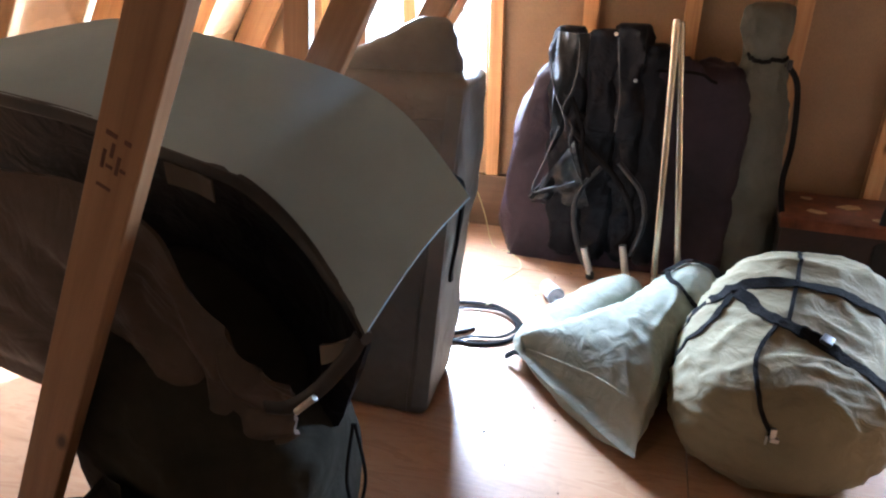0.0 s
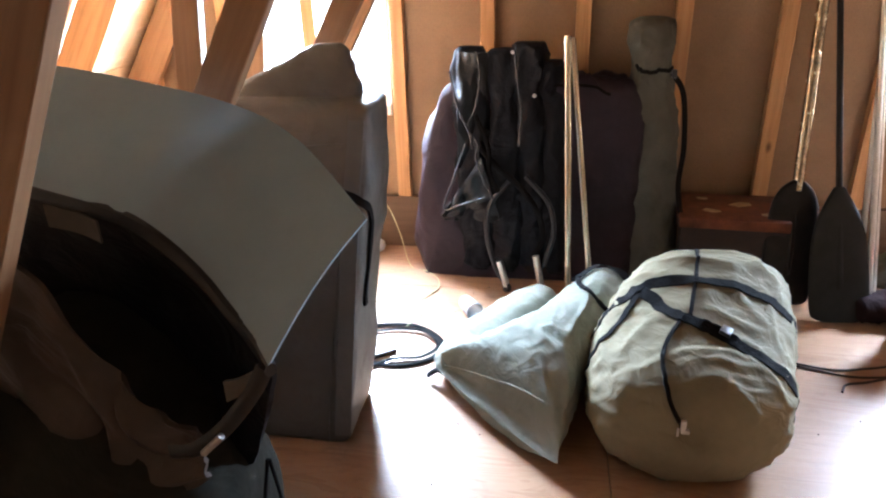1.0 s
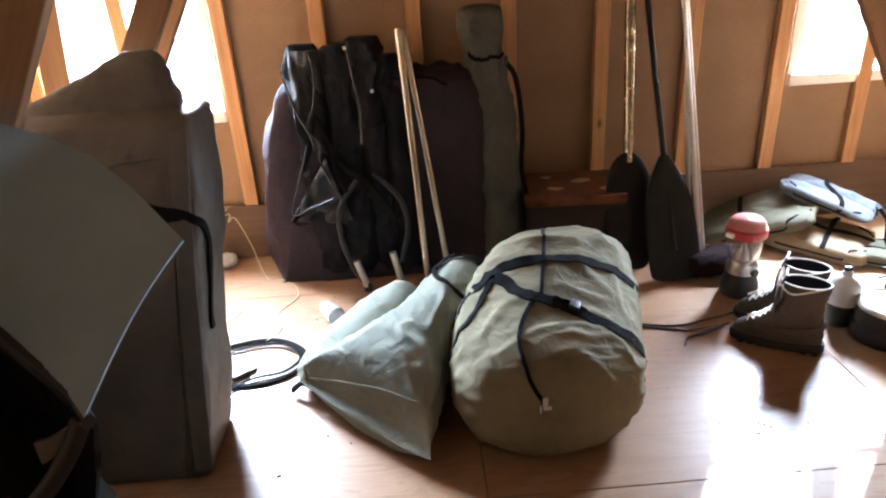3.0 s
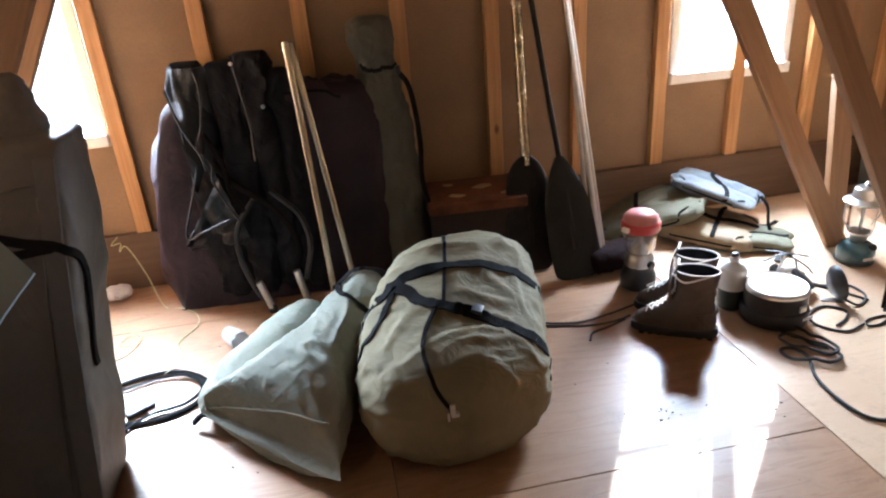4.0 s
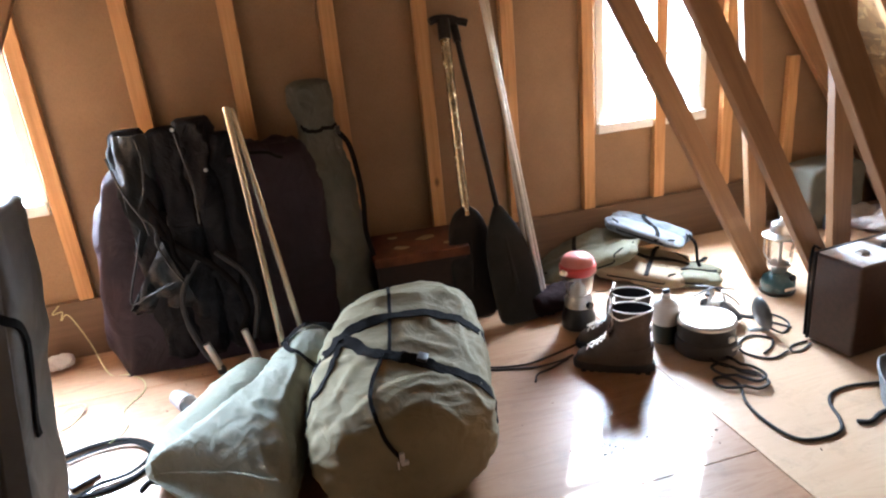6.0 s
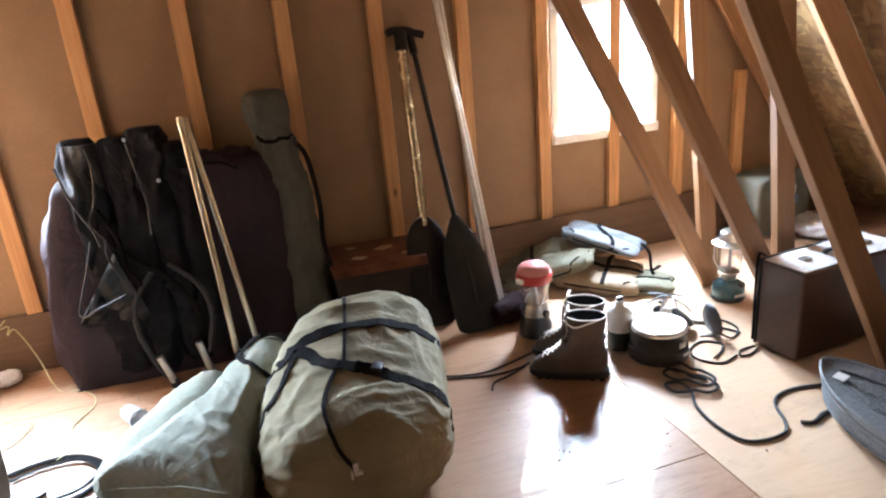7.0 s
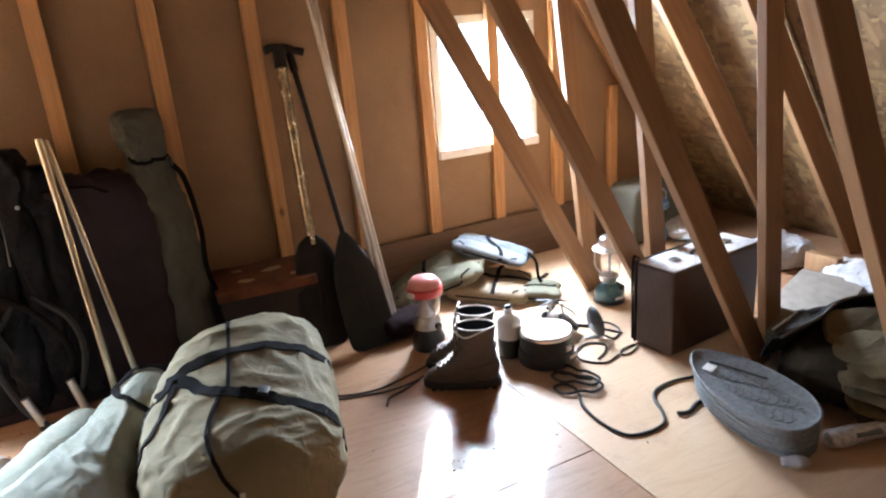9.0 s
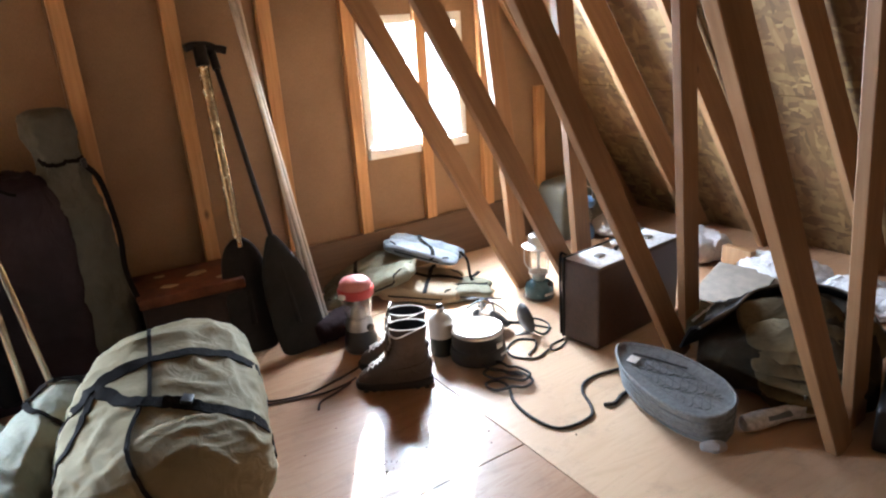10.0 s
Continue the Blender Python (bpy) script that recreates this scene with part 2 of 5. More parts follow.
def sweep(points, ra, rb=None, n=8, up=(0, 0, 1), steps=8, bm=None, taper=None):
    """A cord, tube or strap along a smooth line: half width ra, half thickness rb along up."""
    rb = ra if rb is None else rb
    pts = spline(points, steps) if steps > 1 else [Vector(q) for q in points]
    own = bmesh.new() if bm is None else bm
    rings = []
    for i, c in enumerate(pts):
        d = (pts[min(i + 1, len(pts) - 1)] - pts[max(i - 1, 0)]).normalized()
        u = Vector(up)
        side = d.cross(u)
        if side.length < 1e-3:
            side = d.cross(Vector((1, 0, 0.01)))
        side.normalize()
        u = side.cross(d).normalized()
        k = 1.0 if taper is None else taper(i / (len(pts) - 1))
        rings.append([own.verts.new(c + side * (ra * k * math.cos(2 * math.pi * j / n)) + u * (rb * k * math.sin(2 * math.pi * j / n))) for j in range(n)])
    for a, b in zip(rings, rings[1:]):
        for j in range(n):
            own.faces.new((a[j], a[(j + 1) % n], b[(j + 1) % n], b[j]))
    own.faces.new(rings[0][::-1])
    own.faces.new(rings[-1])
    return own


def beam_m(a, b, spin=0.0):
    """Pose of a timber whose own z runs from a to b, and its length."""
    a, b = Vector(a), Vector(b)
    d = b - a
    z = d.normalized()
    y = Vector((0, 1, 0))
    x = y.cross(z).normalized()
    y = z.cross(x)
    m = Matrix((x, y, z)).transposed().to_4x4()
    m.translation = a
    return m @ pose(0, 0, 0, 0, 0, spin), d.length


def timber(name, a, b, w, d, material, parent, label=""):
    """A sawn length from a to b: w across in the truss's plane, d through it."""
    m, ln = beam_m(a, b)
    return part(name, box(w, d, ln, 0.003, seg=1), material, parent, label, m)


# ---------------------------------------------------------------- the large structure
ROOF_X, ROOF_K = 3.11, 0.713          # inner rafter line: x = ROOF_X - ROOF_K * z
APEX = ROOF_X / ROOF_K
BACK_Y = -5.6
EAVE_X = 3.45


def roof_z(x, off=0.0):
    return (ROOF_X + off - abs(x)) / ROOF_K


# floor: ply sheets laid along the room
floor = thing("floor", (0, 0, 0), 0, "reddish varnished plywood floor with scuffs", "floor", kind="structure")
sheets = []
for j, (x0, x1) in enumerate(((-3.45, -2.757), (-2.757, -1.537), (-1.537, -0.317), (-0.317, 0.903), (0.903, 2.123), (2.123, 3.45))):
    cuts = [-5.6, -4.085, -1.645, 0.0] if j % 2 else [-5.6, -5.3, -2.865, -0.425, 0.0]
    for y0, y1 in zip(cuts, cuts[1:]):
        bm = box(x1 - x0 - 0.003, y1 - y0 - 0.003, 0.018, 0.0012, seg=1)
        # the column before the right window takes the lit colour
        part("plywood_sheet", bm, M_PLY_LIT if j == 4 else M_PLY, floor, m=pose((x0 + x1) / 2, (y0 + y1) / 2, -0.018))
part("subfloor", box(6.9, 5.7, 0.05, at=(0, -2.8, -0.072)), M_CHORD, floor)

# gable wall with its two windows
WINS = ((-1.93, -1.265, 0.655, 1.365), (1.280, 1.910, 0.642, 1.355))
wall = thing("wall_north", (0, 0, 0), 0, "brown hardboard gable wall behind open studs", "wall", kind="structure")


def wall_piece(x0, x1, zlo, zhi=None, y0=0.042, y1=0.125):
    """A piece of gable board; with no top it runs up to the roof."""
    bm = bmesh.new()
    xs = [x0, x1] if not (x0 < 0 < x1) else [x0, 0, x1]
    top = [(x, roof_z(x, 0.22) if zhi is None else zhi) for x in xs]
    ring = [(x0, zlo), (x1, zlo)] + top[::-1]
    a = [bm.verts.new((x, y0, z)) for x, z in ring]
    b = [bm.verts.new((x, y1, z)) for x, z in ring]
    bm.faces.new(a)
    bm.faces.new(b[::-1])
    for i in range(len(ring)):
        k = (i + 1) % len(ring)
        bm.faces.new((a[i], b[i], b[k], a[k]))
    return bm


for x0, x1, zl, zh in ((-3.3, -1.93, -0.05, None), (-1.93, -1.265, -0.05, 0.655), (-1.93, -1.265, 1.365, None), (-1.265, -0.041, -0.05, None),
                       (-0.039, 1.28, -0.05, None), (1.28, 1.91, -0.05, 0.642), (1.28, 1.91, 1.355, None), (1.91, 3.3, -0.05, None)):
    part("wall_board", wall_piece(x0, x1, zl, zh), M_BOARD, wall)
part("bottom_chord", box(6.0, 0.04, 0.262, 0.003, at=(0, 0.0205, 0)), M_CHORD, wall, "wide dark timber along the foot of the wall")
for k in range(-7, 8):
    x = 0.406 * k
    if abs(x) > 2.9:
        continue
    part("stud", box(0.064, 0.038, roof_z(x) - 0.30, 0.003, seg=1), M_STUD, wall, m=pose(x, 0.0205, 0.264))

# windows
for k, (x0, x1, z0, z1) in enumerate(WINS):
    win = thing("window_%d" % (k + 1), ((x0 + x1) / 2, 0.085, z0), 0, "small white gable window with four panes", "window", kind="structure")
    w, h = x1 - x0, z1 - z0
    fr = 0.045
    bm = box(w, 0.09, fr + 0.01, 0.004)
    box(w, 0.09, fr, 0.004, (0, 0, h - fr), bm)
    box(fr, 0.09, h - 2 * fr - 0.01, 0.003, (-w / 2 + fr / 2, 0, fr + 0.01), bm)
    box(fr, 0.09, h - 2 * fr - 0.01, 0.003, (w / 2 - fr / 2, 0, fr + 0.01), bm)
    part("window_frame", bm, M_WHITE, win)
    part("muntin", box(0.014, 0.022, h - 2 * fr - 0.012, 0.002, (0, 0, fr + 0.011)), M_WHITE, win)
    for s in (-1, 1):
        part("muntin", box(w / 2 - fr - 0.009, 0.02, 0.02, 0.002, (s * (w / 4 - fr / 2 + 0.003), 0, h / 2 - 0.01)), M_WHITE, win)
        for q in (0, 1):
            pane = part("pane", box(w / 2 - fr - 0.010, 0.004, h / 2 - fr - 0.014, at=(s * (w / 4 - fr / 2 + 0.003), 0.012, fr + 0.012 if q == 0 else h / 2 + 0.011)), M_GLASS, win)
            pane.visible_shadow = False
    part("window_sill", box(w - 0.004, 0.02, 0.05, 0.004, (0, -0.0555, 0.002)), M_WHITE, win)

# bright sky outside the windows
m_sky, nt_sky, b_sky = nodes_of("overcast_glow")
nt_sky.nodes.remove(b_sky)
em = nt_sky.nodes.new("ShaderNodeEmission")
em.inputs[0].default_value, em.inputs[1].default_value = (0.93, 0.97, 1.0, 1), 1.5
nt_sky.links.new(em.outputs[0], nt_sky.nodes["Material Output"].inputs[0])
backdrop = solo("backdrop", box(14.0, 0.05, 6.1), m_sky, pose(0, 6.0, -2.0), "bright white overcast sky outside", "sky", kind="structure")

# roof slopes
for side, nm in ((-1, "roof_west"), (1, "roof_east")):
    a = Vector((side * (ROOF_X + 0.20 + 0.25) + (0.19 if side < 0 else 0.0), 0.13, -0.35))
    top = Vector((0, 0.13, (ROOF_X + 0.20) / ROOF_K))
    sl = thing(nm, (0, 0, 0), 0, "bare strand board roof slope above the rafters", "roof", kind="structure")
    n_rows = 4
    for r in range(n_rows):
        p, q = a.lerp(top, r / n_rows), a.lerp(top, (r + 1) / n_rows)
        y = 0.13
        k = 0
        while y > BACK_Y - 0.1:
            y2 = max(BACK_Y - 0.15, y - (2.44 if (k or r % 2 == 0) else 1.22))
            d = (q - p).normalized()
            nrm = Vector((abs(d.z) * side, 0, abs(d.x)))
            bm = bmesh.new()
            p2, q2 = p + d * 0.002, q - d * 0.002
            lo = [bm.verts.new(v) for v in ((p2.x, y - 0.002, p2.z), (q2.x, y - 0.002, q2.z), (q2.x, y2 + 0.002, q2.z), (p2.x, y2 + 0.002, p2.z))]
            hi = [bm.verts.new(v.co + nrm * 0.012) for v in lo]
            bm.faces.new(lo)
            bm.faces.new(hi[::-1])
            for i in range(4):
                bm.faces.new((lo[i], hi[i], hi[(i + 1) % 4], lo[(i + 1) % 4]))
            part("strand_panel", bm, M_OSB if side > 0 else M_OSB_LIT, sl)
            y, k = y2, k + 1
    bm = bmesh.new()
    v = [bm.verts.new(c) for c in ((a.x + side * 0.04, 0.2, a.z), (0, 0.2, top.z + 0.06), (0, BACK_Y - 0.2, top.z + 0.06), (a.x + side * 0.04, BACK_Y - 0.2, a.z))]
    bm.faces.new(v)
    ex = bmesh.ops.extrude_face_region(bm, geom=bm.faces[:])
    bmesh.ops.translate(bm, vec=(side * 0.05, 0, 0.05), verts=[g for g in ex["geom"] if isinstance(g, bmesh.types.BMVert)])
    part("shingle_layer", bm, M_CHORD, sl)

# back wall, closing the attic behind the camera
bwall = thing("wall_south", (0, 0, 0), 0, "plain brown board wall closing the attic", "wall", kind="structure")
part("wall_board", wall_piece(-3.3, 3.3, -0.05, None, BACK_Y - 0.08, BACK_Y), M_BOARD, bwall)

# rafters of the gable end, against the studs
for s in (-1, 1):
    timber("end_rafter", (s * (ROOF_X + 0.286) + (0.19 if s < 0 else 0.0), -0.022, -0.28), (s * 0.03, -0.022, APEX + 0.12), 0.14, 0.038, M_WEB, wall)

# roof trusses
# the last three stand unseen behind the camera, added for their shade
TRUSS_Y = (-0.594, -1.06, -1.55, -2.17, -3.9, -4.5, -5.1)
for ty in TRUSS_Y:
    tr = thing("roof_truss", (0, ty, 0), 0, "roof truss of sawn timber with slanting webs", "truss", group="roof trusses", kind="structure")
    off = 0.07
    for s in (-1, 1):
        near = abs(ty + 2.17) < 0.01
        bx = (-1.855 if near else -1.875) if s < 0 else (1.755 if near else 1.77)
        px = -1.745 if s < 0 else (1.885 if ty == -1.55 else 1.79)
        run = 0.525 if near else 0.5696
        ry = -0.09 if (s > 0 and ty == -1.55) else 0.0
        # west rafters borrow the lighter stud timber, painting in the strong light on them
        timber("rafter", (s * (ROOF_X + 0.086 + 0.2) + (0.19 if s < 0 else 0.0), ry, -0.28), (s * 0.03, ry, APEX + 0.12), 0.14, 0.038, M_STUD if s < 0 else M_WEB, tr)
        wy, py, lean = -0.024, 0.024, 0.111
        if s < 0 and ty == -1.06:
            wy = 0.27
        if s > 0 and near:
            bx, run, wy, px, py, lean = 1.645, 0.553, -0.085, 1.80, -0.044, 0.15
        timber("web", (bx, wy, 0), (bx - s * 2.5 * run, wy, 2.5), 0.089, 0.038, M_WEB, tr)
        if not (s < 0 and -2.2 < ty < -1.5):
            timber("post", (px, py, 0), (px - s * lean * 1.98, py, 1.98), 0.089, 0.038, M_WEB, tr)
        if near and s < 0:
            wm, _ = beam_m((bx, -0.024, 0), (bx - s * 2.5 * run, -0.024, 2.5))
            for sx, sz, sw, sh in ((-0.020, 1.130, 0.006, 0.034), (-0.008, 1.135, 0.012, 0.006), (-0.008, 1.155, 0.006, 0.026), (0.006, 1.130, 0.006, 0.034), (0.016, 1.140, 0.010, 0.006), (-0.015, 1.190, 0.020, 0.008), (0.014, 1.190, 0.012, 0.008), (-0.01, 1.095, 0.026, 0.006)):
                part("stamp_mark", box(sw, 0.0008, sh, at=(sx, -0.0196, sz)), M_STAMP, tr, "faded ink stamp", wm)
    timber("collar_tie", (-1.10, 0.020, 2.62), (1.10, 0.020, 2.62), 0.14, 0.038, M_WEB, tr)

# ---------------------------------------------------------------- materials of the things
M_CANVAS = cloth("tan_canvas", (0.185, 0.158, 0.094), (0.262, 0.228, 0.140), stain=0.3, wrinkle=16, wr=0.35)
M_SACK = cloth("green_grey_canvas", (0.225, 0.235, 0.185), (0.32, 0.33, 0.27), stain=0.45, wrinkle=16, wr=0.35)
M_PLUM = cloth("plum_nylon", (0.015, 0.0085, 0.0125), (0.042, 0.0265, 0.0360), rough=0.52, stain=0.3, wrinkle=7, wr=0.6, spec=0.25)
M_MAROON = cloth("dark_maroon_cloth", (0.010, 0.004, 0.004), (0.020, 0.008, 0.008), rough=0.9, wrinkle=14, wr=0.5, spec=0.1)
M_BLACKNYL = cloth("black_nylon", (0.006, 0.006, 0.008), (0.013, 0.013, 0.016), rough=0.65, stain=0.2, wrinkle=11, wr=0.7, spec=0.15)
M_VINYL = cloth("glossy_black_vinyl", (0.006, 0.007, 0.008), (0.012, 0.013, 0.015), rough=0.36, stain=0.2, wrinkle=9, wr=0.8, spec=0.4)
M_STRAP = cloth("black_webbing", (0.006, 0.0055, 0.0055), (0.013, 0.012, 0.012), rough=0.9, weave=900, wrinkle=60, wr=0.2, spec=0.08)
M_ROLL = cloth("grey_green_nylon", (0.072, 0.070, 0.053), (0.115, 0.112, 0.088), rough=0.7, stain=0.3, wrinkle=12, wr=0.6)
M_GREYBAG = cloth("grey_brown_canvas", (0.092, 0.078, 0.062), (0.150, 0.130, 0.106), rough=0.55, stain=0.4, wrinkle=5, wr=0.7)
M_BAND = cloth("grey_edge_band", (0.115, 0.105, 0.092), (0.16, 0.147, 0.130), rough=0.7, stain=0.3, wrinkle=8, wr=0.4)
M_SHEET = cloth("blue_grey_liner", (0.285, 0.365, 0.415), (0.335, 0.425, 0.480), rough=0.8, stain=0.12, wrinkle=3, wr=0.12)
M_FLAP = cloth("brown_flap_nylon", (0.050, 0.036, 0.028), (0.100, 0.075, 0.060), rough=0.5, stain=0.35, wrinkle=7, wr=0.7)
M_OLIVEDARK = cloth("dark_olive_nylon", (0.020, 0.019, 0.015), (0.040, 0.038, 0.030), rough=0.9, stain=0.3, wrinkle=6, wr=0.7, spec=0.1)
M_VEST = cloth("khaki_vest_cloth", (0.098, 0.092, 0.056), (0.165, 0.152, 0.098), rough=0.75, wrinkle=14, wr=0.45)
M_VEST2 = cloth("tan_vest_cloth", (0.185, 0.135, 0.078), (0.27, 0.20, 0.122), rough=0.75, wrinkle=14, wr=0.45)
M_VEST3 = cloth("grey_vest_cloth", (0.10, 0.115, 0.13), (0.20, 0.22, 0.24), rough=0.42, wrinkle=10, wr=0.4)
M_CAMO = cloth("brown_camouflage_cloth", (0.035, 0.026, 0.013), (0.19, 0.145, 0.075), rough=0.85, stain=0.7, wrinkle=10, wr=0.7)
M_CAMODARK = cloth("dark_brown_camouflage", (0.010, 0.0075, 0.005), (0.045, 0.034, 0.019), rough=0.9, stain=0.5, wrinkle=8, wr=0.7)
M_LEATHER = cloth("dark_brown_leather", (0.055, 0.040, 0.032), (0.120, 0.090, 0.072), rough=0.6, weave=180, wrinkle=22, wr=0.35, spec=0.45)
M_RUBBER = plain("black_rubber", (0.018, 0.018, 0.018), 0.6, vary=0.3)
M_LACE = plain("pale_boot_lace", (0.72, 0.70, 0.66), 0.7, vary=0.1)
M_BLACKPL = plain("black_plastic", (0.016, 0.016, 0.017), 0.38, vary=0.3)
M_STEEL = plain("worn_steel", (0.55, 0.54, 0.52), 0.32, 1.0, vary=0.18, scale=40)
M_ALU = plain("dull_aluminium", (0.62, 0.60, 0.56), 0.30, 1.0, vary=0.1, scale=30, relief=0.02, rvar=0.05)
M_BRASS = plain("brassy_tube", (0.62, 0.56, 0.44), 0.24, 1.0, vary=0.05, scale=9, relief=0.0, rvar=0.03)
M_SCRATCH = plain("scratched_chrome_tube", (0.42, 0.37, 0.27), 0.24, 1.0, vary=0.65, scale=32, relief=0.35)
M_PADDLE = plain("charcoal_plastic", (0.017, 0.018, 0.017), 0.6, vary=0.35, scale=9, spec=0.22)
M_PADDLE2 = plain("dark_worn_plastic", (0.011, 0.009, 0.008), 0.45, vary=0.5, scale=14, spec=0.25)
M_RED = plain("red_plastic", (0.50, 0.045, 0.040), 0.35, vary=0.1)
M_PINK = plain("faded_red_plastic", (0.60, 0.22, 0.20), 0.35, vary=0.1)
M_CLEAR = glass("clear_plastic", (0.97, 0.97, 0.97), 0.06)
M_LABEL = plain("white_label", (0.74, 0.73, 0.70), 0.5, vary=0.08)
M_CANGREEN = plain("dark_green_paint", (0.022, 0.030, 0.024), 0.4, vary=0.2)
M_TEAL = plain("teal_enamel", (0.045, 0.105, 0.125), 0.25, vary=0.2, coat=0.3)
M_BLUE = plain("blue_plastic", (0.12, 0.24, 0.42), 0.35, vary=0.15)
M_POT = plain("sooty_enamel", (0.030, 0.029, 0.029), 0.42, vary=0.5, scale=12)
M_CASE = plain("brown_vinyl", (0.058, 0.030, 0.019), 0.45, vary=0.25, scale=60, relief=0.25)
# near-white on a brown case: window glare put into the colour
M_CASETOP = plain("vinyl_edge_painted_glare", (0.62, 0.60, 0.58), 0.22, vary=0.2, scale=50, relief=0.15)
M_CHESTTOP = plain("scuffed_red_brown_paint", (0.115, 0.040, 0.018), 0.7, vary=0.6, scale=7, spec=0.25)
M_CHEST = wood("dark_chest_wood", (0.012, 0.006, 0.004), (0.020, 0.009, 0.006), (0.030, 0.014, 0.009), 0.7, (6, 6, 6), False)
M_PATCH = plain("tan_paper_patch", (0.34, 0.25, 0.13), 0.8, vary=0.3)
M_WICKER = plain("grey_weave", (0.165, 0.172, 0.175), 0.6, vary=0.3, scale=60, relief=0.6)
M_ROPE = plain("black_rope", (0.018, 0.016, 0.016), 0.75, vary=0.4, scale=200, relief=0.6)
M_CABLE = plain("brown_cord", (0.045, 0.025, 0.018), 0.6, vary=0.3)
M_YELLOW = plain("yellow_twine", (0.48, 0.45, 0.24), 0.8, vary=0.25, scale=90)
M_FLUFF = cloth("white_insulation", (0.42, 0.40, 0.40), (0.58, 0.56, 0.55), rough=1.0, stain=0.1, wrinkle=25, wr=0.9)
M_CRATE = cloth("olive_grey_cover", (0.115, 0.118, 0.095), (0.165, 0.168, 0.138), rough=0.8, wrinkle=6, wr=0.4)
M_FOIL = plain("crumpled_clear_wrap", (0.62, 0.62, 0.63), 0.22, 0.1, vary=0.3, scale=50, relief=0.9)
M_GREYCARD = plain("dusty_card", (0.21, 0.175, 0.14), 0.8, vary=0.2)
# grey gloss for highlights drawn along the cot's creases
M_CREASE_SHINE = plain("dark_crease_shine", (0.05, 0.052, 0.055), 0.22, vary=0.3)
M_CUP, nt_c, b_c = nodes_of("milky_clear_plastic")
set_in(b_c, Roughness=0.25, Transmission_Weight=0.55)
b_c.inputs["Base Color"].default_value = (0.85, 0.86, 0.87, 1)
M_CHIP = plain("brown_debris", (0.05, 0.035, 0.022), 0.9, vary=0.6)

# ---------------------------------------------------------------- soft shapes
from mathutils.bvhtree import BVHTree


def ridge(p, f, seed, st=(1, 1, 1)):
    """Narrow raised folds; st stretches them along an axis where it is small."""
    q = Vector((p.x * st[0], p.y * st[1], p.z * st[2])) * f
    q = q + noise.noise_vector(p * f * 0.35) * 0.8
    return max(0.0, 1.0 - 2.6 * abs(noise.noise(q + Vector((seed, seed * 1.7, seed * 0.6))))) ** 1.4 - 0.25


def soft(keys, n=40, steps=6, power=2.0, wob=0.01, freq=5.0, crease=0.006, cfreq=9.0, seed=0.0, floor=0.0, close=True, st=(1, 1, 1)):
    """A stuffed body through ring keys (centre, half width, half height), with slumps and creases."""
    cs, aa, bb = (spline([k[i] for k in keys], steps) for i in range(3))
    bm = bmesh.new()
    rings = []
    for c, a, b in zip(cs, aa, bb):
        ring = []
        for i in range(n):
            t = 2 * math.pi * i / n
            ca, sa = math.cos(t), math.sin(t)
            ca = math.copysign(abs(ca) ** (2 / power), ca)
            sa = math.copysign(abs(sa) ** (2 / power), sa)
            out = a * ca + b * sa
            v = c + out
            if wob or crease:
                o = out.normalized() if out.length > 1e-6 else Vector((0, 0, 1))
                k = min(1.0, out.length / 0.05)
                v = v + o * k * (wob * noise.noise(v * freq + Vector((seed, 0, seed))) + crease * ridge(v, cfreq, seed, st) + 0.45 * crease * ridge(v, cfreq * 2.3, seed + 5, st))
            if floor is not None and v.z < floor + 0.004:
                v.z = floor + 0.004 + 0.04 * (v.z - floor - 0.004)
            ring.append(bm.verts.new(v))
        rings.append(ring)
    for p, q in zip(rings, rings[1:]):
        for i in range(n):
            bm.faces.new((p[i], p[(i + 1) % n], q[(i + 1) % n], q[i]))
    if close:
        for ring, flip in ((rings[0], True), (rings[-1], False)):
            mid = sum((v.co for v in ring), Vector()) / n
            cv = bm.verts.new(mid)
            for i in range(n):
                f = (ring[i], ring[(i + 1) % n], cv)
                bm.faces.new(f if not flip else f[::-1])
    return bm


def tree_of(bm):
    bmesh.ops.recalc_face_normals(bm, faces=bm.faces[:])
    return BVHTree.FromBMesh(bm)


def ribbon(pts, normals, half, thick):
    """A flat strap with a rectangular section, lying with its face along the normals."""
    bm = bmesh.new()
    rings = []
    for i, (c, nn) in enumerate(zip(pts, normals)):
        d = (pts[min(i + 1, len(pts) - 1)] - pts[max(i - 1, 0)]).normalized()
        s = d.cross(nn).normalized()
        u = s.cross(d).normalized()
        rings.append([bm.verts.new(c + s * half * x + u * thick * z) for x, z in ((-1, 0), (-0.9, 1), (0.9, 1), (1, 0), (0.9, -1), (-0.9, -1))])
    for a, b in zip(rings, rings[1:]):
        for j in range(6):
            bm.faces.new((a[j], a[(j + 1) % 6], b[(j + 1) % 6], b[j]))
    bm.faces.new(rings[0][::-1])
    bm.faces.new(rings[-1])
    return bm


def draped(tree, points, half, thick=0.002, lift=0.003, steps=8):
    """A strap that lies on a body."""
    pts, nrm = [], []
    for p in spline(points, steps):
        loc, nn, _, _ = tree.find_nearest(p)
        pts.append(loc + nn * lift)
        nrm.append(nn)
    return ribbon(pts, nrm, half, thick)


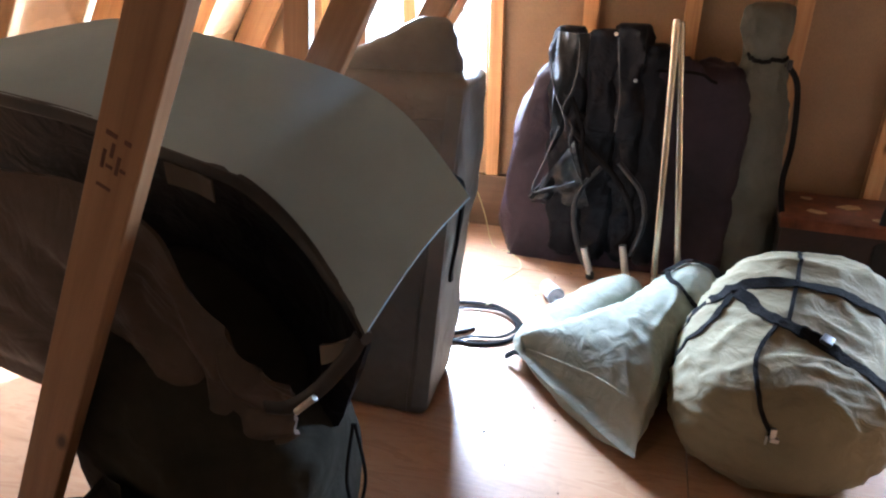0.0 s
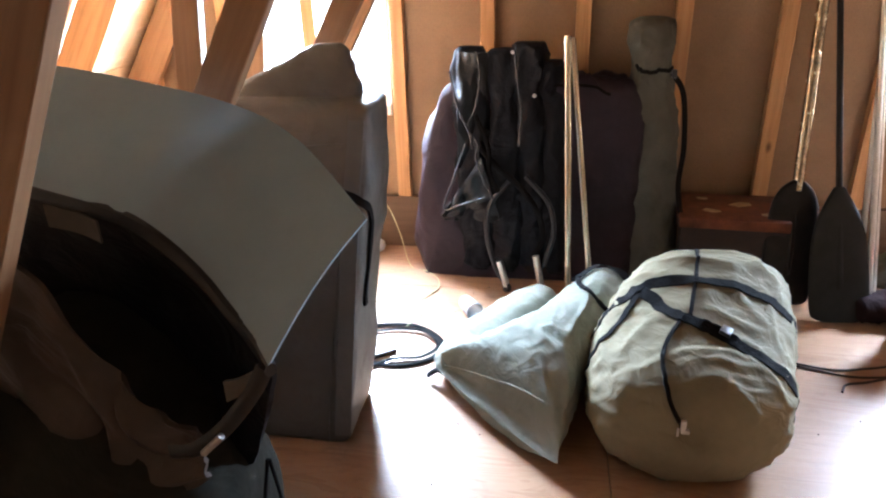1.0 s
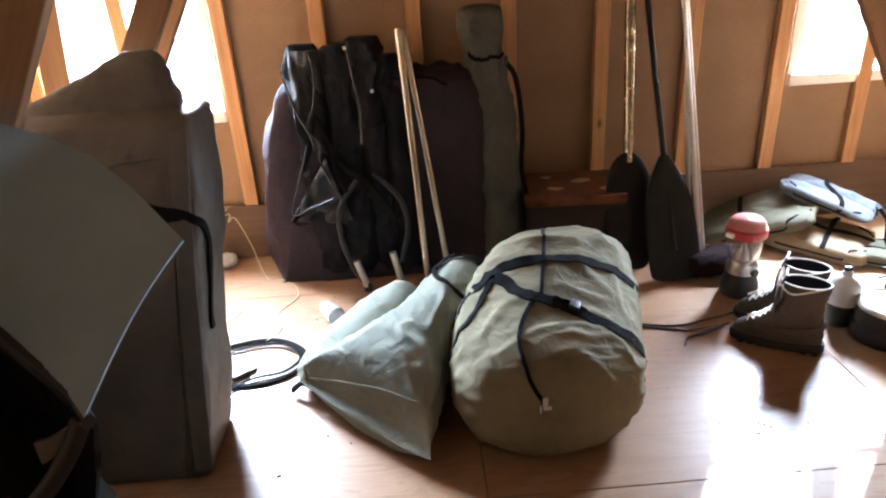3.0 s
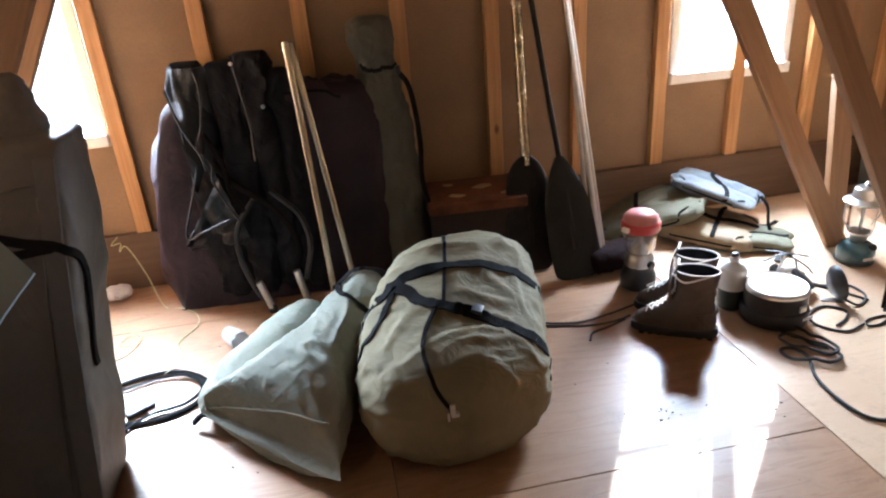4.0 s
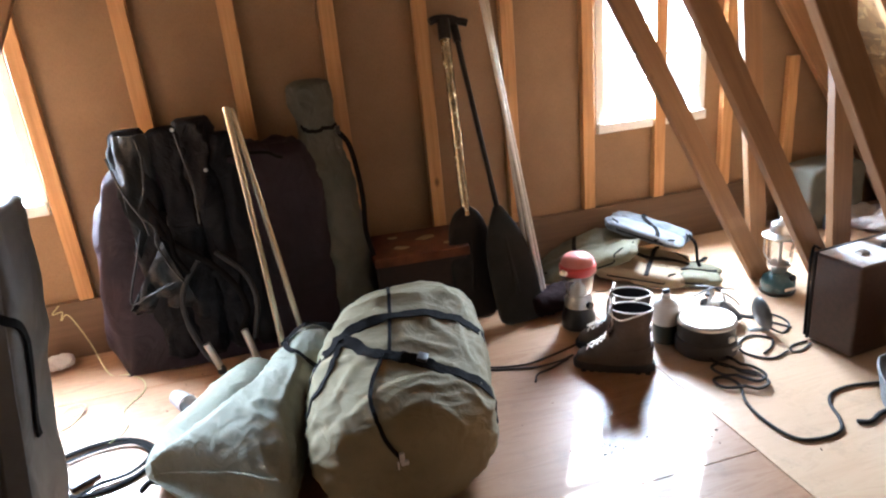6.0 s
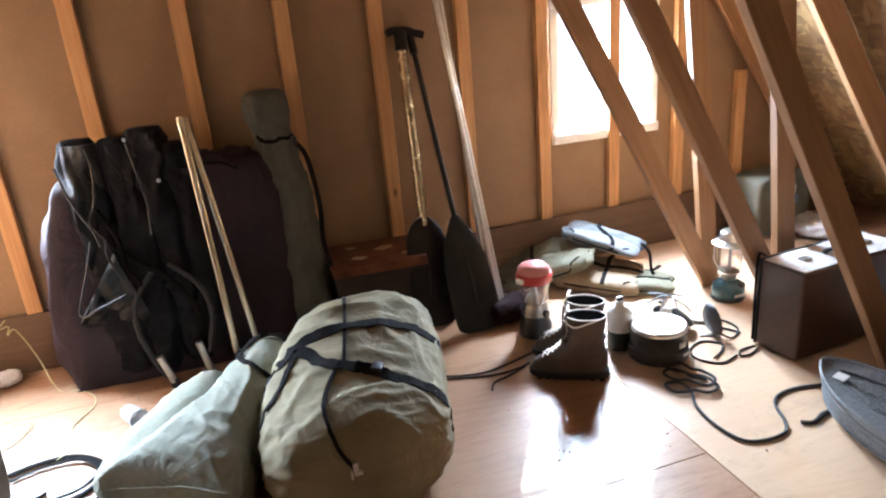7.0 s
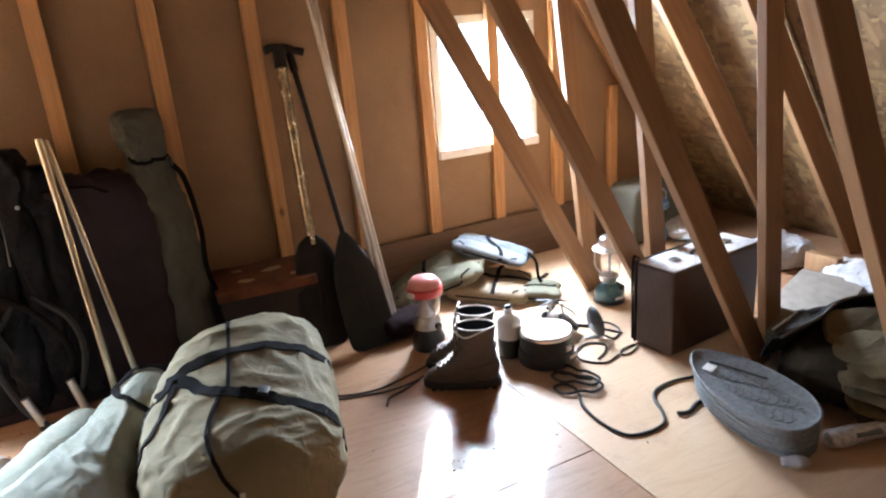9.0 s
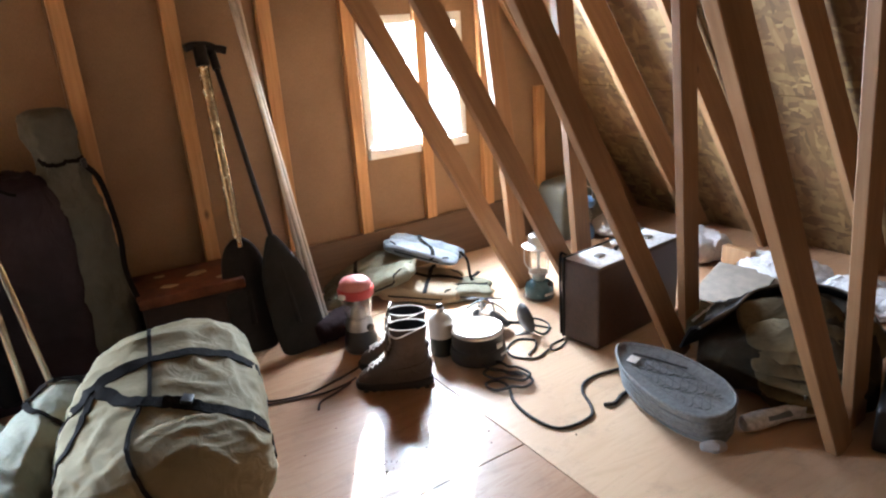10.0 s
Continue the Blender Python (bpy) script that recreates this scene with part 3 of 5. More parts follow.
def slab(nx, ny, fn, thick):
    """A sheet fn(u, v) -> point, given thickness along its own normals."""
    bm = bmesh.new()
    g = [[Vector(fn(i / nx, j / ny)) for j in range(ny + 1)] for i in range(nx + 1)]
    top, bot = [], []
    for i in range(nx + 1):
        ra, rb = [], []
        for j in range(ny + 1):
            du = g[min(i + 1, nx)][j] - g[max(i - 1, 0)][j]
            dv = g[i][min(j + 1, ny)] - g[i][max(j - 1, 0)]
            nn = du.cross(dv).normalized()
            ra.append(bm.verts.new(g[i][j] + nn * thick / 2))
            rb.append(bm.verts.new(g[i][j] - nn * thick / 2))
        top.append(ra)
        bot.append(rb)
    for i in range(nx):
        for j in range(ny):
            bm.faces.new((top[i][j], top[i + 1][j], top[i + 1][j + 1], top[i][j + 1]))
            bm.faces.new((bot[i][j + 1], bot[i + 1][j + 1], bot[i + 1][j], bot[i][j]))
    for i in range(nx):
        bm.faces.new((top[i][0], bot[i][0], bot[i + 1][0], top[i + 1][0]))
        bm.faces.new((top[i][ny], top[i + 1][ny], bot[i + 1][ny], bot[i][ny]))
    for j in range(ny):
        bm.faces.new((top[0][j], top[0][j + 1], bot[0][j + 1], bot[0][j]))
        bm.faces.new((top[nx][j], bot[nx][j], bot[nx][j + 1], top[nx][j + 1]))
    return bm


def rod(a, b, r, n=12):
    return sweep([a, b], r, n=n, steps=1)


# ---------------------------------------------------------------- bags in the middle of the floor
def duffel_bag():
    t = thing("duffel_bag", (-0.05, -1.15, 0), 0, "stuffed tan canvas duffel bag bound with black straps", "duffel bag")
    X, Y = 0.05, 1.15
    k = [(-1.535, -0.125, 0.03, 0.150, 0.03), (-1.525, -0.125, 0.13, 0.150, 0.10), (-1.485, -0.120, 0.225, 0.152, 0.145), (-1.40, -0.105, 0.285, 0.166, 0.166), (-1.25, -0.085, 0.305, 0.184, 0.184),
         (-1.07, -0.045, 0.305, 0.205, 0.205), (-0.93, -0.005, 0.285, 0.222, 0.222), (-0.82, 0.025, 0.235, 0.215, 0.20), (-0.76, 0.035, 0.15, 0.21, 0.14), (-0.745, 0.04, 0.04, 0.21, 0.04)]
    S = 0.958
    keys = [(((cx + X) * S, (y + Y) * S - 0.01, zc * S), (hw * S, 0.04 * hw, 0), (0, 0.02, hh * S)) for y, cx, hw, zc, hh in k]
    bm = soft(keys, 130, 15, 2.5, 0.014, 4.5, 0.011, 12.0, 3.1, st=(0.32, 0.8, 1.3))
    tree = tree_of(bm)
    body = part("body", bm, M_CANVAS, t, angle=70)
    L = lambda *p: [((a + X) * S, (b + Y) * S - 0.01, c * S) for a, b, c in p]
    part("strap", draped(tree, L((-0.36, -1.16, 0.20), (-0.30, -1.10, 0.32), (-0.235, -1.067, 0.40), (-0.10, -1.06, 0.42), (0.05, -1.06, 0.42), (0.18, -1.07, 0.36), (0.25, -1.08, 0.25), (0.27, -1.10, 0.10)), 0.021), M_STRAP, t, "wide black webbing strap")
    belt = part("strap", draped(tree, L((-0.235, -1.09, 0.40), (-0.16, -1.20, 0.39), (-0.09, -1.25, 0.38), (-0.01, -1.29, 0.36), (0.08, -1.33, 0.32), (0.15, -1.34, 0.24), (0.185, -1.33, 0.14), (0.20, -1.33, 0.06)), 0.020), M_STRAP, t, "wide black webbing strap")
    part("cord", draped(tree, L((-0.03, -0.75, 0.28), (-0.02, -0.82, 0.40), (-0.04, -0.95, 0.44), (-0.06, -1.05, 0.42), (-0.10, -1.22, 0.38)), 0.006, 0.004), M_STRAP, t)
    pull = part("cord", draped(tree, L((-0.12, -1.22, 0.38), (-0.18, -1.33, 0.35), (-0.20, -1.42, 0.32), (-0.185, -1.49, 0.26), (-0.147, -1.54, 0.20)), 0.006, 0.004), M_STRAP, t)
    part("strap", draped(tree, L((-0.235, -1.07, 0.40), (-0.30, -1.20, 0.33), (-0.37, -1.26, 0.26), (-0.385, -1.25, 0.14), (-0.38, -1.27, 0.06)), 0.010), M_STRAP, t)
    bk = box(0.042, 0.030, 0.012, 0.003)
    loc, nn, _, _ = tree.find_nearest(Vector(L((-0.01, -1.29, 0.38))[0]))
    part("buckle", bk, M_BLACKPL, belt, "black plastic buckle", Matrix.Translation(loc + nn * 0.004) @ nn.to_track_quat("Z", "Y").to_matrix().to_4x4())
    loc, nn, _, _ = tree.find_nearest(Vector(L((-0.145, -1.545, 0.195))[0]))
    zp = box(0.014, 0.010, 0.030, 0.003)
    box(0.022, 0.014, 0.012, 0.003, (0.006, 0, -0.010), zp)
    box(0.006, 0.006, 0.026, 0.002, (-0.012, 0, -0.022), zp)
    part("cord_lock", zp, M_STEEL, pull, "small metal cord lock", Matrix.Translation(loc + nn * 0.008))
    return t


duffel_bag()


def tent_sack():
    t = thing("tent_sack", (-0.55, -1.05, 0), 0, "long grey-green canvas tent sack lying on the floor", "sack")
    X, Y = 0.55, 1.05
    k = [((-0.665, -1.335, 0.060), (0.205, -0.200, -0.012), (0.01, 0.01, 0.010)), ((-0.640, -1.320, 0.100), (0.185, -0.175, -0.02), (0.02, 0.02, 0.092)), ((-0.565, -1.255, 0.135), (0.150, -0.120, 0), (0.01, 0.01, 0.130)), ((-0.515, -1.185, 0.145), (0.118, -0.080, 0), (0, 0, 0.142)),
         ((-0.455, -1.08, 0.145), (0.102, -0.065, 0), (0, 0, 0.147)), ((-0.365, -0.90, 0.140), (0.096, -0.052, 0), (0, 0, 0.140)), ((-0.30, -0.74, 0.132), (0.098, -0.045, 0), (0, 0, 0.130)),
         ((-0.285, -0.64, 0.12), (0.09, -0.045, 0), (0, 0, 0.09)), ((-0.272, -0.615, 0.115), (0.03, -0.02, 0), (0, 0, 0.03))]
    keys = [((c[0] + X, c[1] + Y, c[2]), a, b) for c, a, b in k]
    bm = soft(keys, 110, 15, 2.2, 0.012, 5.0, 0.010, 12.0, 8.3, st=(0.8, 0.35, 1.2))
    tree = tree_of(bm)
    part("body", bm, M_SACK, t, angle=70)
    L = lambda *p: [(a + X, b + Y, c) for a, b, c in p]
    part("carry_strap", draped(tree, L((-0.40, -0.82, 0.25), (-0.37, -0.76, 0.28), (-0.32, -0.73, 0.28), (-0.26, -0.74, 0.26), (-0.21, -0.80, 0.22)), 0.020, 0.002, 0.012), M_STRAP, t, "black webbing carry strap")
    part("carry_strap", draped(tree, L((-0.40, -0.82, 0.25), (-0.40, -0.90, 0.28), (-0.37, -0.97, 0.28), (-0.31, -1.02, 0.25), (-0.27, -1.05, 0.20)), 0.010, 0.002, 0.008), M_STRAP, t)
    part("tie_end", sweep(L((-0.84, -1.15, 0.06), (-0.87, -1.13, 0.045), (-0.90, -1.13, 0.022)), 0.014, 0.008), M_STRAP, t)
    part("seam", draped(tree, L((-0.85, -1.15, 0.08), (-0.72, -1.30, 0.14), (-0.60, -1.38, 0.17), (-0.47, -1.44, 0.16)), 0.004, 0.003, 0.002), M_SACK, t)


def pole_sack():
    t = thing("pole_sack", (-0.66, -0.88, 0), 0, "narrow pale green canvas pole sack beside the tent sack", "sack")
    X, Y = 0.66, 0.88
    k = [((-0.84, -1.15, 0.055), (0.03, -0.02, 0), (0, 0, 0.018)), ((-0.81, -1.11, 0.062), (0.07, -0.045, 0), (0, 0, 0.055)), ((-0.735, -1.01, 0.080), (0.095, -0.050, 0), (0, 0, 0.079)), ((-0.632, -0.84, 0.082), (0.088, -0.046, 0), (0, 0, 0.081)),
         ((-0.555, -0.68, 0.070), (0.076, -0.04, 0), (0, 0, 0.069)), ((-0.525, -0.61, 0.072), (0.06, -0.03, 0), (0, 0, 0.05)), ((-0.515, -0.595, 0.07), (0.02, -0.01, 0), (0, 0, 0.02))]
    bm = soft([((c[0] + X, c[1] + Y, c[2]), a, b) for c, a, b in k], 60, 10, 2.1, 0.008, 5, 0.007, 9, 1.4, st=(0.8, 0.5, 1.2))
    part("body", bm, M_SACK, t, angle=70)


tent_sack()
pole_sack()


# ---------------------------------------------------------------- against the gable wall
def plum_bag():
    t = thing("storage_bag", (-0.63, -0.17, 0), 0, "large dark plum nylon bag leaning on the studs", "bag")
    keys = []
    for y, s in ((-0.130, 0.55), (-0.128, 0.86), (-0.105, 0.97), (-0.03, 1.0), (0.05, 0.98), (0.085, 0.86), (0.09, 0.5)):
        keys.append(((0.005, y + 0.04, 0.365), (0.465 * s, 0, 0.0), (0.0, 0.055, 0.505 * s)))
    bm = soft(keys, 130, 9, 5.5, 0.022, 3.0, 0.034, 5.0, 12.0, floor=0.0, st=(1.2, 1, 0.5))
    for v in bm.verts:
        v.co.x *= 1.0 + (0.07 * max(0.0, 1 - v.co.z / 0.45) if v.co.x < 0 else 0.0)
        v.co.z -= 0.13 * max(0.0, min(1.0, (-v.co.x - 0.22) / 0.24)) ** 1.6 * max(0.0, min(1.0, (v.co.z - 0.45) / 0.35))
    tree = tree_of(bm)
    part("body", bm, M_PLUM, t, angle=70)
    part("zip", draped(tree, [(-0.30, -0.16, 0.85), (-0.10, -0.15, 0.87), (0.15, -0.15, 0.88), (0.35, -0.15, 0.84)], 0.006, 0.002), M_STRAP, t)


plum_bag()


def folded_chairs():
    t = thing("folded_cot", (-0.72, -0.36, 0), 0, "folded black nylon camp cot with bare metal feet", "camp cot")
    for i, (x, w, h, d, s) in enumerate(((-0.145, 0.075, 0.985, 0.045, 1.0), (-0.015, 0.070, 0.975, 0.055, 2.0), (0.095, 0.062, 1.000, 0.050, 3.0), (0.185, 0.055, 0.93, 0.045, 4.0))):
        keys = []
        for z, kw in ((0.05, 0.55), (0.10, 0.8), (0.3, 1.0), (0.6, 0.95), (0.85, 1.05), (0.97, 1.0), (1.0, 0.7)):
            zz = z * h
            keys.append(((x + 0.05 * (1 - zz), 0.03 + 0.20 * zz, zz), (w * kw, 0, 0), (0, d * kw, 0.0)))
        part("fabric_fold", soft(keys, 36, 14, 2.6, 0.02, 6, 0.018, 8, s * 3.3, floor=None, st=(1.2, 1, 0.5)), M_BLACKNYL, t, angle=70)
    # loose plastic flap hanging at the side
    def flap(u, v):
        x = -0.20 + 0.13 * u + 0.06 * math.sin(3 * v) - 0.05 * math.sin(math.pi * v)
        z = 0.97 - 0.62 * v - 0.10 * u * v
        y = 0.06 + 0.13 * (1 - v) - 0.05 * math.sin(2.5 * u + 4 * v) + 0.025 * noise.noise(Vector((u * 4, v * 6, 2)))
        return (x, y, z)
    part("flap", slab(14, 26, flap, 0.006), M_VINYL, t, "glossy loose flap", angle=60)
    def flap2(u, v):
        x = -0.085 - 0.17 * v + 0.09 * u * (1 - v)
        z = 0.56 - 0.30 * u - 0.25 * v * (1 - u)
        y = 0.045 - 0.03 * math.sin(3 * u + 2 * v) + 0.035 * noise.noise(Vector((u * 4, v * 5, 7)))
        return (x, y, z)
    part("flap", slab(14, 14, flap2, 0.005), M_VINYL, t, "glossy loose flap", angle=60)
    part("strap", sweep([(-0.06, 0.11, 0.66), (-0.10, 0.10, 0.60), (-0.02, 0.045, 0.52), (0.08, 0.02, 0.44), (0.16, -0.01, 0.33), (0.18, -0.02, 0.22), (0.13, -0.03, 0.13)], 0.012, 0.004, up=(0, -1, 0.2)), M_STRAP, t)
    part("strap", sweep([(-0.12, 0.12, 0.72), (-0.06, 0.06, 0.60), (-0.05, 0.03, 0.50), (-0.01, 0.01, 0.42)], 0.010, 0.004, up=(0, -1, 0.2)), M_STRAP, t)
    part("leg_tube", sweep([(0.03, 0.03, 0.46), (-0.045, 0.0, 0.36), (-0.055, -0.03, 0.24), (-0.01, -0.055, 0.09), (0.045, -0.075, 0.02)], 0.011), M_BLACKPL, t)
    part("leg_tube", sweep([(0.10, 0.05, 0.48), (0.20, 0.0, 0.38), (0.225, -0.03, 0.26), (0.19, -0.06, 0.12)], 0.011), M_BLACKPL, t)
    # thin tubes added on the creases to stand in for specular highlights
    for pts in ([(-0.115, 0.17, 0.975), (-0.10, 0.15, 0.88), (-0.115, 0.12, 0.76), (-0.145, 0.10, 0.68), (-0.10, 0.06, 0.62), (-0.105, 0.05, 0.56), (-0.07, 0.02, 0.47), (-0.03, 0.0, 0.40)],
                [(-0.225, 0.15, 0.90), (-0.20, 0.12, 0.80), (-0.17, 0.10, 0.72), (-0.135, 0.07, 0.66), (-0.12, 0.05, 0.60)],
                [(-0.15, 0.06, 0.62), (-0.19, 0.02, 0.50), (-0.235, -0.01, 0.36), (-0.16, -0.03, 0.385), (-0.06, -0.03, 0.42)],
                [(0.045, 0.10, 0.97), (0.06, 0.08, 0.86), (0.075, 0.06, 0.74), (0.07, 0.03, 0.62)]):
        part("binding", sweep([(a, b - 0.03, c) for a, b, c in pts], 0.0045), M_CREASE_SHINE, t, "thin shiny tube added as a crease highlight")
    part("foot", rod((0.0, -0.058, 0.135), (0.035, -0.07, 0.020), 0.015), M_ALU, t, "bare metal foot")
    part("foot", rod((0.155, -0.06, 0.165), (0.185, -0.08, 0.02), 0.015), M_ALU, t, "bare metal foot")
    part("foot_cap", lathe([(0.016, 0.0), (0.018, 0.004), (0.018, 0.018), (0.015, 0.022)], 14), M_RUBBER, t, m=pose(0.037, -0.071, 0.0))
    for x, z in ((-0.155, 0.96), (0.03, 0.97), (0.125, 0.80)):
        part("rivet", lathe([(0.0, 0.0), (0.008, 0.0), (0.007, 0.004), (0.001, 0.006)], 10, False), M_STEEL, t, m=pose(x, 0.03 + 0.20 * z - 0.062, z, 90, 0, 0))


folded_chairs()

for i, (bx, by) in enumerate(((-0.424, -0.440), (-0.330, -0.425))):
    tp = thing("tent_pole", (bx, by, 0), 0, "brassy metal tent pole leaning on the plum bag", "pole", "tent poles")
    topx, topy, topz = (-0.472, -0.222, 1.032) if i == 0 else (-0.455, -0.200, 1.022)
    part("tube", rod((0, 0, 0.012), (topx - bx, topy - by, topz), 0.0155), M_BRASS, tp)
    part("end_plug", rod((0, 0, 0.001), (0, 0, 0.013), 0.0145), M_RUBBER, tp)


def roll_bag():
    t = thing("rolled_bag", (-0.08, -0.20, 0), 0, "tall grey-green nylon bag leaning on the wall", "bag")
    k = [(0.0, 0, 0, 0.085), (0.01, 0, 0, 0.105), (0.12, 0, 0.01, 0.118), (0.35, -0.01, 0.04, 0.108), (0.60, -0.02, 0.08, 0.100), (0.80, -0.035, 0.10, 0.095), (0.875, -0.04, 0.108, 0.078), (0.92, -0.045, 0.112, 0.080), (1.0, -0.05, 0.12, 0.094), (1.06, -0.05, 0.125, 0.088), (1.085, -0.05, 0.127, 0.06), (1.09, -0.05, 0.127, 0.02)]
    bm = soft([((x, y, z), (r, 0, 0), (0, r * 0.85, 0)) for z, x, y, r in k], 56, 9, 2.3, 0.014, 6, 0.014, 9, 4.4, floor=0.0, st=(1, 1, 0.7))
    tree = tree_of(bm)
    part("body", bm, M_ROLL, t, angle=70)
    part("drawcord", draped(tree, [(-0.13, 0.06, 0.89), (-0.05, 0.01, 0.885), (0.04, 0.06, 0.89), (0.05, 0.12, 0.89)], 0.008, 0.003), M_STRAP, t)
    part("carry_strap", sweep([(0.03, 0.03, 0.88), (0.075, 0.0, 0.80), (0.095, -0.03, 0.60), (0.085, -0.06, 0.45), (0.10, -0.085, 0.34), (0.115, -0.09, 0.30)], 0.011, 0.003, up=(0, -1, 0.2)), M_STRAP, t, "hanging black strap")
    part("toggle", box(0.02, 0.02, 0.035, 0.005), M_BLACKPL, t, m=pose(0.035, 0.018, 0.862))


roll_bag()


def chest():
    t = thing("wooden_chest", (0.235, -0.195, 0), -4, "dark wooden chest with a scuffed red-brown lid", "chest")
    part("body", box(0.40, 0.31, 0.285, 0.006), M_CHEST, t)
    lid = part("lid", box(0.425, 0.335, 0.045, 0.008, (0, 0, 0.287)), M_CHESTTOP, t, "scuffed red-brown lid")
    for x, y, r, w, d in ((0.05, 0.02, 20, 0.11, 0.06), (-0.08, -0.07, -14, 0.08, 0.05), (-0.1, 0.08, 8, 0.06, 0.04), (0.13, -0.09, 40, 0.05, 0.035)):
        bm = bmesh.new()
        rr = random.Random(w)
        vs = [bm.verts.new((w / 2 * math.cos(a / 9 * 2 * math.pi) * rr.uniform(0.7, 1.1), d / 2 * math.sin(a / 9 * 2 * math.pi) * rr.uniform(0.7, 1.1), 0)) for a in range(9)]
        f = bm.faces.new(vs)
        ex = bmesh.ops.extrude_face_region(bm, geom=[f])
        bmesh.ops.translate(bm, vec=(0, 0, 0.0015), verts=[g for g in ex["geom"] if isinstance(g, bmesh.types.BMVert)])
        part("paper_scrap", bm, M_PATCH, lid, "torn tan paper scrap", pose(x, y, 0.3345, 0, 0, r))


chest()


def paddle(loc, top, blade_len, blade_w, mat_blade, mat_shaft, label, r=0.014, square=False):
    t = thing("paddle", loc, 0, label, "paddle", "paddles")
    a, b = Vector((0, 0, 0)), Vector(top) - Vector(loc)
    ax = b.normalized()
    m, ln = beam_m(a, b)
    prof = [(0.0, 0.55), (0.02, 0.80), (0.08, 0.98), (0.35, 1.0), (0.65, 0.88), (0.85, 0.55), (0.97, 0.25), (1.0, 0.16)]
    if square:
        prof = [(0.0, 0.6), (0.02, 0.85), (0.08, 0.98), (0.35, 1.0), (0.62, 1.0), (0.80, 0.92), (0.92, 0.66), (0.98, 0.35), (1.0, 0.18)]
    keys = [((0, 0, z * blade_len + 0.003), (blade_w / 2 * s, 0, 0), (0, 0.010 + 0.010 * z, 0)) for z, s in prof]
    part("blade", soft(keys, 28, 6, 2.6, 0, 1, 0, 1, 0, None), mat_blade, t, m=m, angle=50)
    part("rib", soft([((0, -0.010, z * blade_len), (0.012, 0, 0), (0, 0.008, 0)) for z in (0.25, 0.6, 1.0)], 12, 4, 2, 0, 1, 0, 1, 0, None), mat_blade, t, m=m)
    part("shaft", rod((0, 0, blade_len * 0.92), (0, 0, ln - 0.03), r, 16), mat_shaft, t, m=m)
    bm = sweep([(-0.062, 0, ln - 0.012), (-0.03, 0, ln), (0.03, 0, ln), (0.062, 0, ln - 0.012)], 0.017, n=12)
    merge(bm, rod((0, 0, ln - 0.09), (0, 0, ln - 0.004), r + 0.006, 14))
    part("grip", bm, M_PADDLE2, t, "black cross grip", m=m)


paddle((0.432, -0.43, 0.002), (0.498, -0.035, 1.275), 0.50, 0.195, M_PADDLE2, M_SCRATCH, "black paddle with a scratched chrome shaft by the wall", 0.022, True)
paddle((0.600, -0.565, 0.002), (0.545, -0.030, 1.255), 0.52, 0.215, M_PADDLE, M_PADDLE2, "charcoal plastic paddle leaning beside the chest", 0.012)

for i, (bx, by, tx, ty, r) in enumerate(((0.715, -0.525, 0.610, -0.022, 0.0108), (0.690, -0.470, 0.665, -0.018, 0.0100), (0.742, -0.500, 0.640, -0.018, 0.0090))):
    tp = thing("metal_rod", (bx, by, 0), 0, "thin bright aluminium rod leaning on the wall", "rod", "aluminium rods")
    part("tube", rod((0, 0, 0.014), (tx - bx, ty - by, 1.86 - 0.06 * i), r), M_ALU, tp)
    part("tip", rod((0, 0, 0.0), (0, 0, 0.015), r * 0.8), M_BLACKPL, tp)


# ---------------------------------------------------------------- vests, lantern, boots and cooking gear
def vest(loc, turn, tilt, lean, size, mat, label, seed, straps):
    w, d, h = size
    t = thing("life_vest", loc, turn, label, "life vest", "life vests")
    m = pose(0, 0, 0, tilt, lean, 0)
    keys = [((0, y * d, h * 0.5), (w / 2 * s, 0, 0), (0, 0, h / 2 * q)) for y, s, q in ((-0.5, 0.5, 0.2), (-0.485, 0.82, 0.6), (-0.40, 0.96, 0.95), (-0.12, 1.0, 1.0), (0.0, 0.95, 0.86), (0.12, 1.0, 1.0), (0.40, 0.94, 0.9), (0.485, 0.8, 0.55), (0.5, 0.5, 0.2))]
    bm = soft(keys, 56, 8, 2.6, 0.024, 5, 0.020, 8, seed, None, st=(1.4, 0.6, 1))
    tree = tree_of(bm)
    part("foam_panel", bm, mat, t, m=m, angle=70)
    for pts in straps:
        part("strap", draped(tree, [(x * w, y * d, z * h) for x, y, z in pts], 0.011, 0.002), M_STRAP, t, m=m)
    part("edging", draped(tree, [(w * 0.5 * math.cos(a), d * 0.5 * math.sin(a), h * 0.5) for a in [i * math.pi / 8 for i in range(17)]], 0.004, 0.002), M_STRAP, t, m=m)
    return t


vest((1.12, -0.17, 0.055), -28, 6, -19, (0.50, 0.36, 0.075), M_VEST, "khaki life vest slumped against the studs", 2.0, [[(-0.1, 0.5, 1), (-0.1, 0, 1.1), (-0.1, -0.5, 1)]])
vest((1.31, -0.35, 0.012), -42, 3, 4, (0.42, 0.32, 0.085), M_VEST2, "tan life vest lying on the floor", 5.0, [[(0.1, 0.5, 1), (0.08, 0, 1.1), (0.1, -0.5, 0.9)], [(-0.5, 0.1, 0.9), (0, 0.05, 1.1), (0.5, 0.1, 0.9)]])
vest((1.41, -0.47, 0.004), -34, 2, 2, (0.38, 0.20, 0.065), M_VEST, "khaki life vest lying flat with black edging", 9.0, [[(-0.5, 0.0, 0.9), (0, -0.05, 1.1), (0.5, 0.0, 0.9)]])
